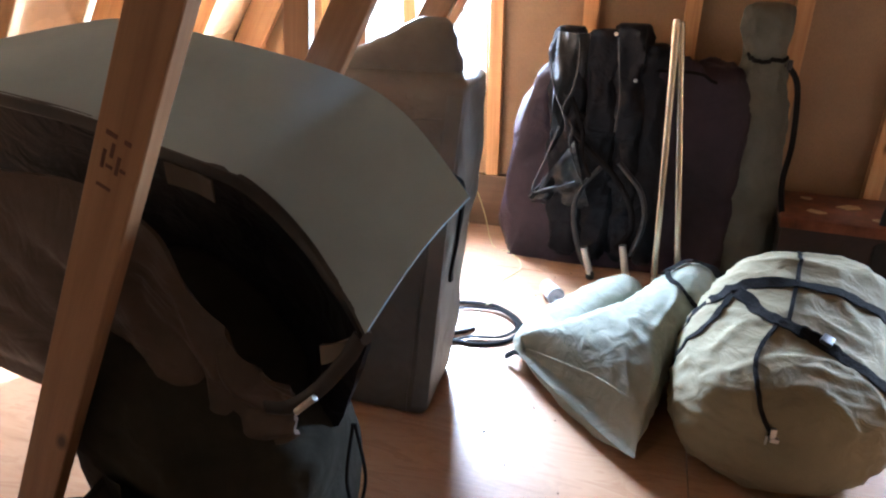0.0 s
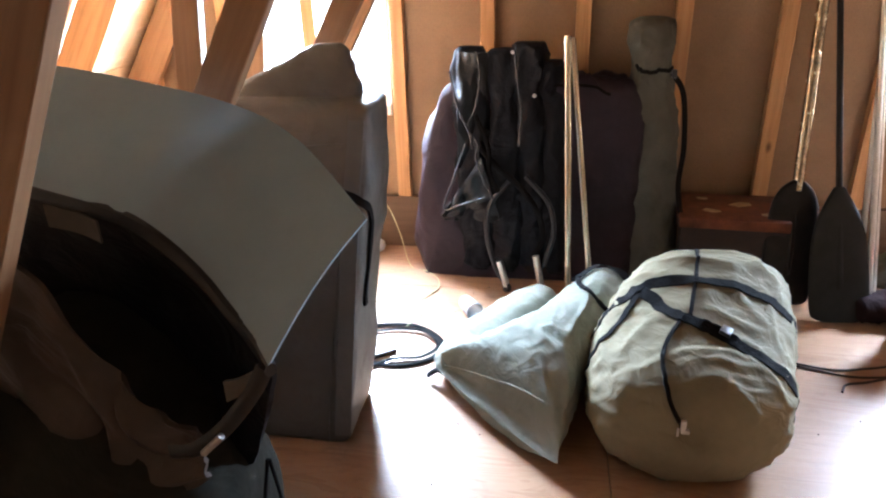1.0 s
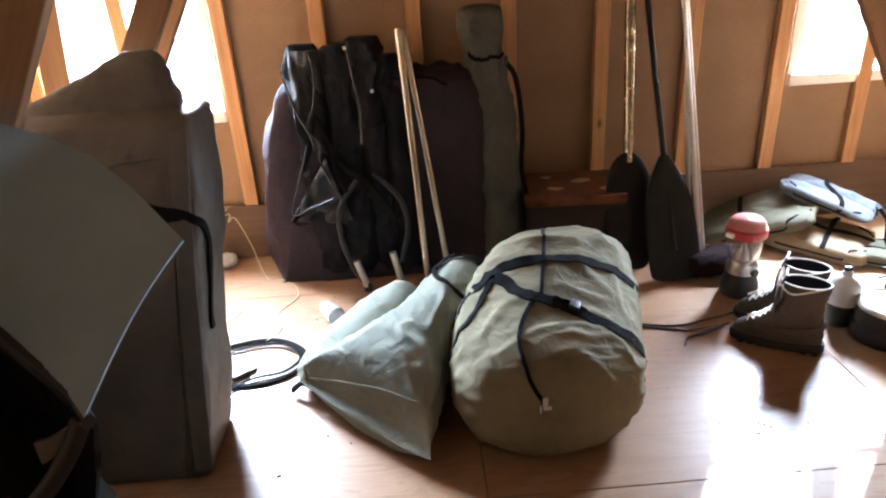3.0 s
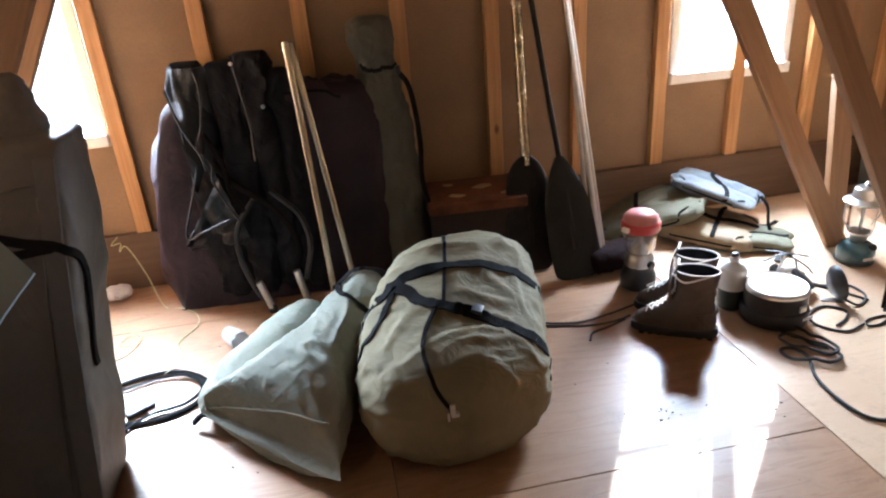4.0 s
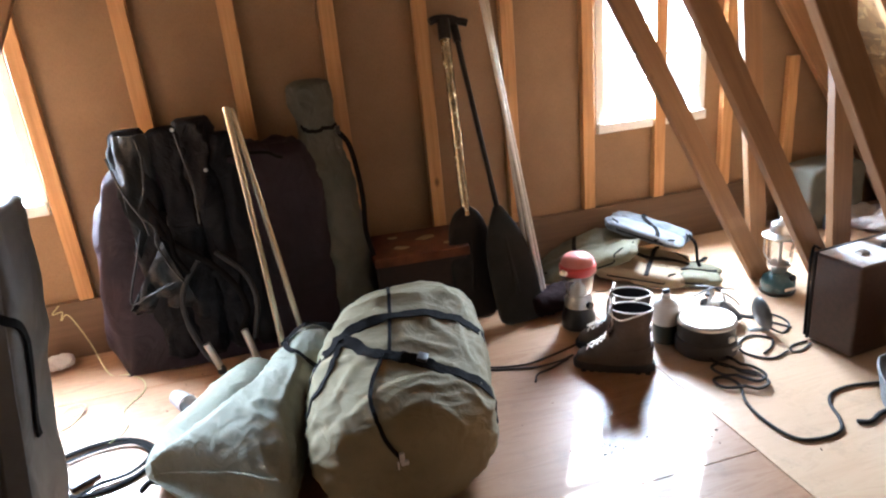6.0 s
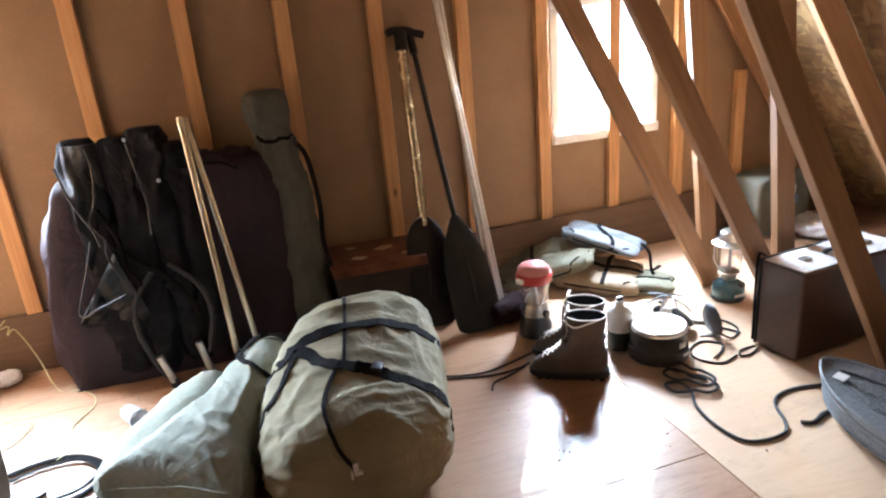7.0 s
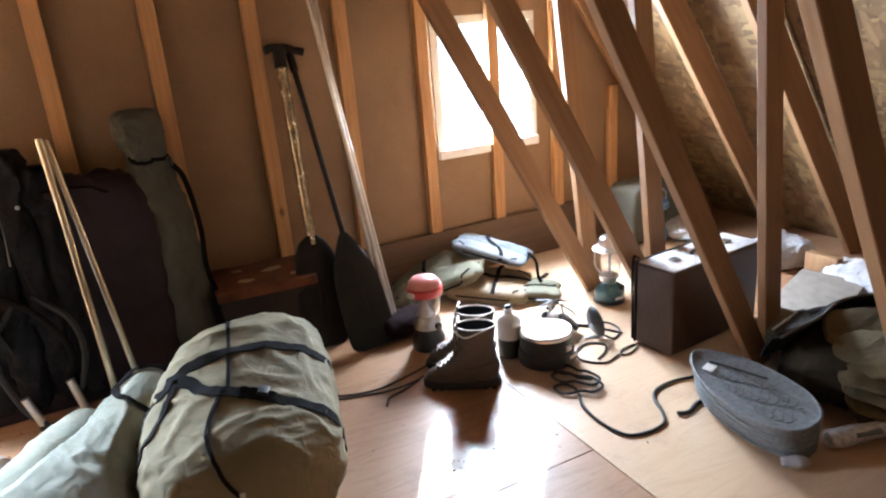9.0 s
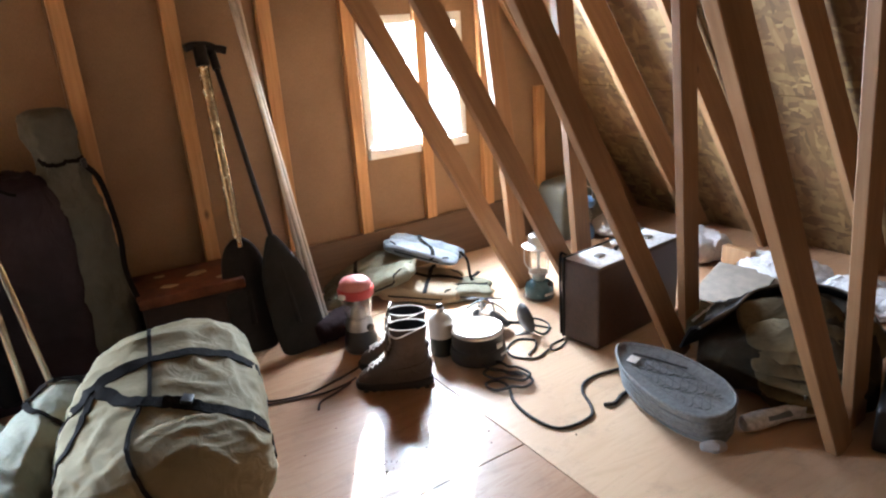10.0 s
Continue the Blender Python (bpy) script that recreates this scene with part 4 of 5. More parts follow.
vest((1.39, -0.25, 0.175), -46, 4, 14, (0.38, 0.21, 0.048), M_VEST3, "pale grey life vest on top of the pile", 14.0, [[(-0.1, 0.5, 0.8), (-0.1, 0.2, 1.1), (0.1, -0.1, 1.05), (0.2, -0.5, 0.6)]])
sb = thing("buckle_strap", (1.5, -0.47, 0.0), 0, "black buckle strap hanging from the vest pile", "strap")
part("webbing", sweep([(0.0, 0.03, 0.205), (0.02, 0.0, 0.16), (0.015, -0.03, 0.08), (0.05, -0.06, 0.012), (0.0, -0.13, 0.008), (-0.05, -0.20, 0.008)], 0.011, 0.003, up=(0.3, -1, 0.3)), M_STRAP, sb)
part("buckle", box(0.04, 0.03, 0.012, 0.003), M_BLACKPL, sb, m=pose(-0.055, -0.215, 0.002, 0, 0, 30))
sb2 = solo("vest_strap", sweep([(0, 0, 0.006), (0.07, 0.03, 0.006), (0.14, 0.02, 0.006), (0.20, 0.05, 0.006)], 0.013, 0.004), M_STRAP, pose(1.50, -0.36, 0), "black strap end lying on the floor", "strap")


def red_lantern():
    t = thing("camp_lantern", (0.797, -0.690, 0), 20, "red-topped battery camp lantern on a dark base", "lantern", "lanterns")
    base = part("base", lathe([(0.064, 0.0), (0.070, 0.006), (0.070, 0.055), (0.064, 0.066), (0.060, 0.085), (0.057, 0.098)], 32), M_BLACKPL, t)
    part("collar", lathe([(0.057, 0.0985), (0.058, 0.128), (0.051, 0.140), (0.045, 0.150)], 32), M_STEEL, t, "dull metal collar")
    part("knob", lathe([(0.014, 0), (0.016, 0.004), (0.016, 0.014), (0.012, 0.018)], 14), M_BLACKPL, base, m=pose(0, -0.056, 0.115, 90, 0, 0))
    part("globe", lathe([(0.046, 0.1505), (0.058, 0.175), (0.068, 0.245), (0.065, 0.247), (0.055, 0.177), (0.043, 0.1525)], 32), M_CLEAR, t, "clear plastic globe")
    part("reflector", lathe([(0.034, 0.151), (0.032, 0.180), (0.014, 0.20), (0.012, 0.243)], 20), M_STEEL, t)
    cap = part("cap", lathe([(0.071, 0.248), (0.076, 0.254), (0.076, 0.280), (0.070, 0.287)], 36), M_RED, t, "red plastic cap")
    part("crown", lathe([(0.0695, 0.2875), (0.066, 0.306), (0.052, 0.321), (0.025, 0.330), (0.001, 0.332)], 36), M_PINK, t, "faded red dome")
    part("bail_lug", box(0.022, 0.03, 0.018, 0.004, (0.080, 0, 0.258)), M_LABEL, cap)
    part("bail_lug", box(0.022, 0.03, 0.018, 0.004, (-0.080, 0, 0.258)), M_LABEL, cap)
    part("label_bar", box(0.05, 0.003, 0.010, 0.001, (0, -0.0710, 0.028)), M_LABEL, base)


red_lantern()
solo("dark_pouch", soft([((0.13 * q, 0, 0.05), (0, 0.085 * k, 0), (0, 0, 0.055 * k)) for q, k in ((-1, 0.2), (-0.92, 0.7), (-0.4, 1), (0.4, 0.95), (0.92, 0.7), (1, 0.2))], 40, 6, 2.3, 0.014, 8, 0.012, 12, 6.0), M_MAROON, pose(0.775, -0.505, 0, 0, 0, 12), "dark maroon cloth pouch behind the red lantern", "pouch", angle=70)


def boot(loc, turn, label):
    t = thing("work_boot", loc, turn, label, "boot", "work boots")
    def ring(z, x0, x1, hd):
        return (((x0 + x1) / 2, 0, z), ((x1 - x0) / 2, 0, 0), (0, hd, 0))
    sole = [ring(0.0, -0.142, 0.142, 0.044), ring(0.004, -0.147, 0.150, 0.050), ring(0.024, -0.147, 0.152, 0.051), ring(0.030, -0.143, 0.148, 0.048)]
    tread = part("sole", soft(sole, 40, 3, 2.6, 0, 1, 0, 1, 0, None), M_RUBBER, t)
    for x in (-0.12, -0.085, 0.02, 0.05, 0.08, 0.11):
        part("lug", box(0.018, 0.096, 0.008, 0.002, (x, 0, -0.001)), M_RUBBER, tread)
    up = [ring(0.031, -0.138, 0.142, 0.045), ring(0.055, -0.136, 0.134, 0.047), ring(0.080, -0.134, 0.098, 0.045), ring(0.105, -0.132, 0.058, 0.042), ring(0.135, -0.128, 0.030, 0.041), ring(0.170, -0.126, 0.006, 0.043), ring(0.215, -0.130, 0.006, 0.047), ring(0.247, -0.134, 0.014, 0.049)]
    bm = soft(up, 44, 6, 2.3, 0.004, 12, 0.003, 22, 2.0, None, close=False)
    tree = tree_of(bm)
    rim = [v for v in bm.verts if len(v.link_faces) <= 2 and v.co.z > 0.2]
    upper = part("upper", bm, M_LEATHER, t, angle=60)
    inner = [ring(0.243, -0.130, 0.010, 0.045), ring(0.20, -0.125, 0.0, 0.042), ring(0.12, -0.12, 0.0, 0.035), ring(0.07, -0.11, 0.03, 0.03)]
    part("lining", soft(inner, 30, 4, 2.3, 0, 1, 0, 1, 0, None, close=False), M_BLACKNYL, t)
    rimpts = [(-0.060 + 0.074 * math.cos(a), 0.049 * math.sin(a), 0.247) for a in [i * math.pi / 10 for i in range(21)]]
    part("collar", sweep(rimpts, 0.0026, 0.0026, n=8, steps=3), M_LACE, t, "pale thin collar edge")
    part("tongue", slab(8, 10, lambda u, v: (0.02 + 0.012 * math.sin(3 * v) - 0.02 * v, (u - 0.5) * 0.06, 0.12 + 0.155 * v), 0.006), M_LEATHER, t)
    front = ((0.078, 0.098), (0.105, 0.058), (0.135, 0.030), (0.170, 0.006), (0.215, 0.006), (0.243, 0.014))
    for flip in (1, -1):
        pts = []
        for i in range(13):
            z = 0.082 + 0.157 * i / 12
            k = max(q for q in range(5) if front[q][0] <= z)
            (za, xa), (zb, xb) = front[k], front[k + 1]
            x = xa + (xb - xa) * (z - za) / (zb - za)
            pts.append(Vector((x, 0.024 * flip * (1 if i % 2 else -1), z)))
        cross = []
        for a, b in zip(pts, pts[1:]):
            for q in (0.0, 0.33, 0.66):
                loc2, nn, _, _ = tree.find_nearest(a.lerp(b, q) + Vector((0.01, 0, 0)))
                cross.append(loc2 + nn * (0.003 if flip > 0 else 0.0045))
        part("lace", sweep(cross, 0.0024, n=6, steps=1), M_LACE, upper)
    part("lace_end", sweep([(0.02, 0.032, 0.240), (-0.02, 0.056, 0.222), (-0.075, 0.056, 0.240), (-0.115, 0.045, 0.252)], 0.0030), M_LACE, upper)
    part("heel_cap", draped(tree, [(0.0, -0.045, 0.075), (-0.08, -0.045, 0.085), (-0.14, 0.0, 0.10), (-0.08, 0.045, 0.085), (0.0, 0.045, 0.075)], 0.012, 0.002), M_LEATHER, upper)
    return t


boot((0.762, -1.050, 0.001), 149, "dark leather work boot with pale laces and collar")
boot((0.830, -0.930, 0.001), 143, "dark leather work boot standing behind its pair")


def canister():
    t = thing("gas_canister", (1.040, -0.955, 0), 0, "dark green gas canister with a white label", "canister")
    part("body", lathe([(0.040, 0.0), (0.048, 0.006), (0.050, 0.02), (0.050, 0.085)], 28), M_CANGREEN, t)
    part("label_band", lathe([(0.0505, 0.0852), (0.0505, 0.150), (0.046, 0.165)], 28), M_LABEL, t, "white paper label")
    part("shoulder", lathe([(0.0458, 0.1653), (0.036, 0.182), (0.018, 0.192), (0.016, 0.205), (0.012, 0.208)], 24), M_LABEL, t)
    part("valve", box(0.026, 0.014, 0.016, 0.003, (0.0, 0, 0.208)), M_BLACKPL, t)


canister()


def cook_set():
    t = thing("cooking_pot", (1.137, -1.075, 0), 15, "sooty round cooking pot with a pale metal lid", "pot")
    pot = part("pot", lathe([(0.098, 0.0), (0.112, 0.006), (0.116, 0.03), (0.112, 0.058), (0.104, 0.064), (0.106, 0.072), (0.106, 0.118), (0.109, 0.122)], 40), M_POT, t)
    part("lid", lathe([(0.1085, 0.1225), (0.108, 0.132), (0.100, 0.138), (0.094, 0.134), (0.02, 0.136), (0.001, 0.136)], 40), M_ALU, t, "pale dull metal lid")
    part("handle", sweep([(0.108, -0.03, 0.085), (0.132, -0.02, 0.082), (0.136, 0.0, 0.08), (0.132, 0.02, 0.082), (0.108, 0.03, 0.085)], 0.004), M_STEEL, t)
    part("latch", box(0.03, 0.008, 0.022, 0.002, (0.0, -0.112, 0.075)), M_STEEL, pot)
    part("latch", box(0.05, 0.006, 0.010, 0.002, (0.03, -0.114, 0.035)), M_STEEL, pot)


cook_set()


def stove():
    t = thing("camp_stove", (1.335, -0.930, 0), -25, "small metal camp stove with round burner dish", "stove")
    part("dish", lathe([(0.001, 0.0), (0.05, 0.004), (0.066, 0.018), (0.068, 0.024), (0.060, 0.022), (0.046, 0.010), (0.001, 0.008)], 32, False), M_POT, t, "dark round burner dish", pose(0.105, -0.065, 0.070, 0, 82, 15))
    part("hub", lathe([(0.024, 0.0), (0.026, 0.012), (0.016, 0.022)], 18), M_STEEL, t, m=pose(0.125, -0.062, 0.070, 0, 82, 15))
    part("foot", box(0.08, 0.022, 0.006, 0.002, (0.115, -0.065, 0.0)), M_STEEL, t)
    part("burner", lathe([(0.030, 0.0), (0.034, 0.01), (0.034, 0.035), (0.050, 0.045), (0.052, 0.058), (0.040, 0.064)], 26), M_POT, t, m=pose(-0.01, 0.0, 0.012, 0, 38, 0))
    part("regulator", sweep([(-0.05, 0.06, 0.06), (-0.02, 0.04, 0.075), (0.03, 0.02, 0.06)], 0.014), M_STEEL, t)
    part("valve_knob", lathe([(0.018, 0), (0.02, 0.004), (0.02, 0.016), (0.016, 0.02)], 16), M_BLACKPL, t, m=pose(-0.07, 0.075, 0.055, 60, 0, 30))
    for k, (a, b) in enumerate((((-0.03, 0.09, 0.0), (-0.045, 0.07, 0.13)), ((0.03, 0.07, 0.0), (0.0, 0.06, 0.12)), ((-0.08, 0.03, 0.0), (-0.04, 0.055, 0.125)))):
        part("leg", rod(a, b, 0.005), M_STEEL, t)
    part("grate_arm", sweep([(-0.10, 0.10, 0.125), (-0.04, 0.065, 0.132), (0.03, 0.03, 0.10), (0.06, 0.02, 0.07)], 0.006, 0.003), M_POT, t)
    part("grate_arm", sweep([(-0.12, 0.03, 0.11), (-0.04, 0.05, 0.135), (0.05, 0.07, 0.12)], 0.006, 0.003), M_BLACKPL, t)
    part("hose", sweep([(0.12, -0.05, 0.03), (0.19, -0.10, 0.006), (0.24, -0.02, 0.006), (0.20, 0.06, 0.006), (0.10, 0.05, 0.006), (0.02, 0.09, 0.02), (-0.06, 0.08, 0.05)], 0.0045), M_BLACKPL, t)


stove()


def fuel_lantern():
    t = thing("camp_lantern", (1.727, -0.775, 0), 0, "teal fuel lantern with a pale metal hood", "lantern", "lanterns")
    fount = part("fount", lathe([(0.055, 0.0), (0.066, 0.004), (0.072, 0.02), (0.072, 0.055), (0.062, 0.078), (0.040, 0.090), (0.030, 0.094)], 32), M_TEAL, t)
    part("base_ring", lathe([(0.0725, 0.002), (0.075, 0.006), (0.075, 0.012), (0.0725, 0.016)], 32, False), M_BLACKPL, t)
    part("collar", lathe([(0.029, 0.0945), (0.034, 0.115), (0.046, 0.125), (0.048, 0.135)], 28), M_STEEL, t)
    part("globe", lathe([(0.046, 0.1355), (0.051, 0.155), (0.051, 0.235), (0.046, 0.252), (0.043, 0.252), (0.048, 0.233), (0.048, 0.157), (0.043, 0.1375)], 28, False), M_CLEAR, t, "clear glass globe")
    part("mantle_frame", rod((0, 0, 0.136), (0, 0, 0.25), 0.007), M_STEEL, t)
    part("hood", lathe([(0.045, 0.2525), (0.078, 0.262), (0.080, 0.268), (0.050, 0.282), (0.046, 0.318), (0.038, 0.326), (0.012, 0.330)], 32), M_ALU, t, "pale metal hood")
    part("finial", lathe([(0.010, 0.3305), (0.012, 0.340), (0.006, 0.348)], 12), M_STEEL, t)
    part("bail", sweep([(-0.052, 0, 0.15), (-0.085, 0, 0.20), (-0.088, 0, 0.25), (-0.078, 0.01, 0.275)], 0.003), M_STEEL, t)
    part("bail", sweep([(0.052, 0, 0.15), (0.085, 0, 0.20), (0.088, 0, 0.25), (0.078, 0.01, 0.275)], 0.003), M_STEEL, t)
    part("pump_knob", lathe([(0.012, 0), (0.014, 0.004), (0.014, 0.014)], 14), M_BLACKPL, fount, m=pose(0.02, -0.055, 0.078, 60, 0, 0))
    part("label_bar", box(0.05, 0.003, 0.012, 0.001, (0, -0.0735, 0.03)), M_LABEL, fount)


fuel_lantern()


def far_lantern():
    t = thing("camp_lantern", (2.53, -0.275, 0), 0, "blue-topped plastic lantern near the roof slope", "lantern", "lanterns")
    part("base", lathe([(0.050, 0), (0.058, 0.01), (0.058, 0.06), (0.046, 0.085)], 24), M_BLUE, t)
    part("globe", lathe([(0.044, 0.0855), (0.048, 0.12), (0.044, 0.20), (0.041, 0.20), (0.045, 0.12), (0.041, 0.087)], 24, False), M_CLEAR, t)
    part("cap", lathe([(0.050, 0.2005), (0.062, 0.212), (0.060, 0.24), (0.035, 0.262), (0.010, 0.268)], 24), M_BLUE, t)
    part("bail", sweep([(-0.055, 0, 0.215), (-0.06, 0, 0.29), (0, 0, 0.325), (0.06, 0, 0.29), (0.055, 0, 0.215)], 0.004), M_STEEL, t)


far_lantern()


def suitcase():
    t = thing("suitcase", (1.795, -1.243, 0), 5, "brown vinyl hard suitcase standing on its side", "suitcase")
    w, d, h = 0.545, 0.185, 0.352
    shell = part("shell", box(w, d, h, 0.014, (0, 0, 0.006), seg=3), M_CASE, t)
    # pale sheet added over the brown top to paint the glare
    part("edge_panel", box(w - 0.016, d - 0.012, 0.004, 0.0015, (0, 0, h + 0.0055)), M_CASETOP, t, "smooth vinyl top edge with window glare painted in")
    part("seam_trim", box(w + 0.004, 0.010, h + 0.004, 0.003, (0, d / 2 + 0.0045, 0.006)), M_BLACKPL, t, "black trim")
    for x in (-0.235, 0.235):
        part("foot", lathe([(0.008, 0.0), (0.009, 0.005), (0.009, 0.007)], 12), M_RUBBER, t, m=pose(x, 0, -0.001))
    part("handle", sweep([(-0.055, 0, h + 0.009), (-0.05, 0, h + 0.020), (0, 0, h + 0.024), (0.05, 0, h + 0.020), (0.055, 0, h + 0.009)], 0.010, 0.006), M_BLACKPL, shell, "black carrying handle")
    for x in (-0.16, 0.16):
        part("latch", box(0.042, 0.030, 0.008, 0.002, (x, 0.0, h + 0.010)), M_STEEL, shell, "metal latch")
    part("luggage_strap", sweep([(-w / 2 - 0.004, d / 2 + 0.01, 0.02), (-w / 2 - 0.006, d / 2 + 0.012, h), (-w / 2 + 0.03, d / 2 + 0.01, h + 0.014)], 0.007, 0.003, up=(1, 0, 0)), M_STRAP, t)


suitcase()


# ---------------------------------------------------------------- by the roof slope
def creel():
    t = thing("fishing_creel", (1.412, -1.812, 0), 0, "grey woven creel basket with a flat patterned lid", "basket")
    prof = [(-0.238, 0.008), (-0.228, 0.045), (-0.195, 0.080), (-0.12, 0.108), (0.0, 0.110), (0.10, 0.092), (0.18, 0.056), (0.222, 0.022), (0.232, 0.006)]
    def outline(k, z, lift):
        half = spline([(x, y, 0) for y, x in prof], 5)
        pts = [(p.x * k, p.y * (0.9 + 0.1 * k), z + lift * (p.y + 0.2)) for p in half] + [(-p.x * k, p.y * (0.9 + 0.1 * k), z + lift * (p.y + 0.2)) for p in reversed(half)]
        return pts
    levels = [(0.62, 0.002, 0.0), (0.76, 0.012, 0.0), (0.90, 0.055, 0.03), (1.0, 0.108, 0.055), (1.03, 0.118, 0.06), (1.02, 0.126, 0.06)]
    bm = bmesh.new()
    rings = [[bm.verts.new(p) for p in outline(*lv)] for lv in levels]
    n = len(rings[0])
    for a, b in zip(rings, rings[1:]):
        for i in range(n):
            bm.faces.new((a[i], a[(i + 1) % n], b[(i + 1) % n], b[i]))
    bm.faces.new(rings[0][::-1])
    tilt = pose(0, 0, 0.010, 0, -8, -6)
    part("body", bm, M_WICKER, t, m=tilt, angle=50)
    bm = bmesh.new()
    def zz(x, y):
        return 0.1275 + 0.06 * (y + 0.2) - 0.012 * (1 - (x / 0.12) ** 2)
    o = outline(0.985, 0.1265, 0.06)
    mid = [(p[0] * 0.5, p[1] * 0.9, zz(p[0] * 0.5, p[1] * 0.9)) for p in o]
    ra, rb = [bm.verts.new(p) for p in o], [bm.verts.new(p) for p in mid]
    for i in range(n):
        bm.faces.new((ra[i], ra[(i + 1) % n], rb[(i + 1) % n], rb[i]))
    bm.faces.new(rb)
    lid = part("lid", bm, M_WICKER, t, "flat woven lid", tilt, 60)
    for r in range(15):
        y = -0.175 + 0.021 * r
        hw = 0.088 - 0.0030 * r if r > 2 else 0.062 + 0.009 * r
        pts = [(hw * s, y + 0.014 * math.sin(s * 5 + r), zz(hw * s, y) - (0.004 if abs(s) > 0.9 else 0.0)) for s in (-1, -0.75, -0.5, -0.25, 0, 0.25, 0.5, 0.75, 1)]
        part("cane", sweep(pts, 0.0011, 0.0018, n=5, steps=3), M_POT, t, m=tilt)
    for r in range(5):
        x = -0.07 + 0.035 * r
        pts = [(x * (1 - 0.2 * s), -0.19 + 0.30 * s, zz(x, -0.19 + 0.30 * s)) for s in (0, 0.25, 0.5, 0.75, 1)]
        part("cane", sweep(pts, 0.0024, 0.0026, n=6, steps=3), M_WICKER, t, m=tilt)
    part("rim", sweep([(p[0] * 1.02, p[1] * 1.01, p[2] + 0.126 - 0.118) for p in outline(1.0, 0.118, 0.06)[::3]] + [outline(1.02, 0.126, 0.06)[0]], 0.006, n=8, steps=3), M_WICKER, t, m=tilt)
    for r in range(4):
        k, z, lf = 0.80 + 0.06 * r, 0.02 + 0.025 * r, 0.012 + 0.013 * r
        o = outline(k + 0.02, z, lf)
        part("cane", sweep([o[i] for i in range(0, n, 3)] + [o[0]], 0.0035, n=6, steps=2), M_WICKER, t, m=tilt)
    part("tag", box(0.032, 0.038, 0.0016, 0.0005), M_LABEL, lid, "cream cloth tag", tilt @ pose(-0.02, 0.135, zz(0, 0.135) + 0.004, 3, 0, 20))
    part("slot", sweep([(x, y, zz(x, y) + 0.003) for x, y in ((0.005, 0.17), (0.035, 0.10), (0.06, 0.03), (0.075, -0.01))], 0.004, 0.003), M_BLACKPL, t, m=tilt)


creel()


def clothing_bag():
    t = thing("open_bag", (1.89, -1.90, 0), -60, "open dark nylon bag stuffed with brown camouflage clothing", "bag")
    k = [(-0.27, 0.07, 0.07, 0.06), (-0.255, 0.16, 0.09, 0.09), (-0.17, 0.22, 0.120, 0.120), (0.0, 0.245, 0.138, 0.138), (0.17, 0.235, 0.140, 0.140), (0.28, 0.18, 0.12, 0.12), (0.31, 0.06, 0.10, 0.05)]
    bm = soft([((x, 0, zc), (0, hw, 0), (0, 0.03, hh)) for x, hw, zc, hh in k], 72, 10, 2.4, 0.02, 4, 0.022, 7, 6.6)
    part("body", bm, M_CAMODARK, t, angle=70)
    folds = ((0.02, -0.06, 0.262, 0.17, 0.085, 0.030, 16), (0.05, -0.165, 0.242, 0.160, 0.062, 0.013, 7), (0.05, -0.205, 0.205, 0.150, 0.056, 0.012, -4), (0.055, -0.232, 0.170, 0.140, 0.052, 0.012, 4), (0.06, -0.248, 0.135, 0.130, 0.050, 0.012, -3), (0.062, -0.255, 0.100, 0.120, 0.048, 0.011, 3), (0.065, -0.255, 0.065, 0.110, 0.046, 0.011, -2), (0.23, -0.06, 0.21, 0.09, 0.07, 0.045, 40))
    for i, (x, y, z, w, d, h, r) in enumerate(folds):
        keys = [((q * w, 0, 0.012 * math.sin(q * 3 + i)), (0, d * s, 0), (0, 0.3 * h * s, h * s)) for q, s in ((-1, 0.2), (-0.93, 0.6), (-0.6, 0.95), (0, 1.0), (0.6, 0.95), (0.93, 0.65), (1, 0.2))]
        part("folded_garment", soft(keys, 36, 8, 2.2, 0.007, 8, 0.006, 12, i * 2.7, None), M_CAMO, t, "brown camouflage cloth", pose(x, y, z, 30, 0, r), 70)
    edge = spline([(-0.25, -0.27, 0.275), (-0.20, -0.19, 0.288), (-0.15, -0.11, 0.300), (-0.107, 0.01, 0.310), (-0.02, 0.09, 0.318), (0.10, 0.13, 0.318), (0.19, 0.12, 0.305), (0.25, 0.07, 0.285), (0.30, -0.02, 0.23)], 6)
    def lid(u, v):
        i = u * (len(edge) - 1)
        a = int(min(i, len(edge) - 2))
        p = edge[a].lerp(edge[a + 1], i - a)
        out = Vector((p.x * 0.16 - 0.03 * (1 - u), 0.10, 0))
        p = p + out * v - Vector((0, 0, 0.13 * v * v - 0.012 * noise.noise(Vector((u * 6, v * 5, 1)))))
        return (p.x, p.y, p.z)
    part("flap", slab(36, 8, lid, 0.008), M_BLACKNYL, t, "black padded flap", angle=60)
    part("edging", sweep([(p.x, p.y, p.z + 0.006) for p in edge[::3]], 0.005), M_GREYBAG, t, "grey edge trim")


clothing_bag()
solo("grey_cloth", soft([((0.15 * q, 0.02 * math.sin(5 * q), 0.075), (0, 0.10 * s, 0), (0, 0, 0.085 * s)) for q, s in ((-1, 0.2), (-0.9, 0.7), (-0.3, 0.95), (0.3, 1), (0.9, 0.7), (1, 0.2))], 44, 8, 2.1, 0.025, 8, 0.02, 12, 4.0), M_VEST3, pose(2.12, -1.66, 0, 0, 0, -35), "crumpled pale grey cloth beside the open bag", "cloth", angle=70)

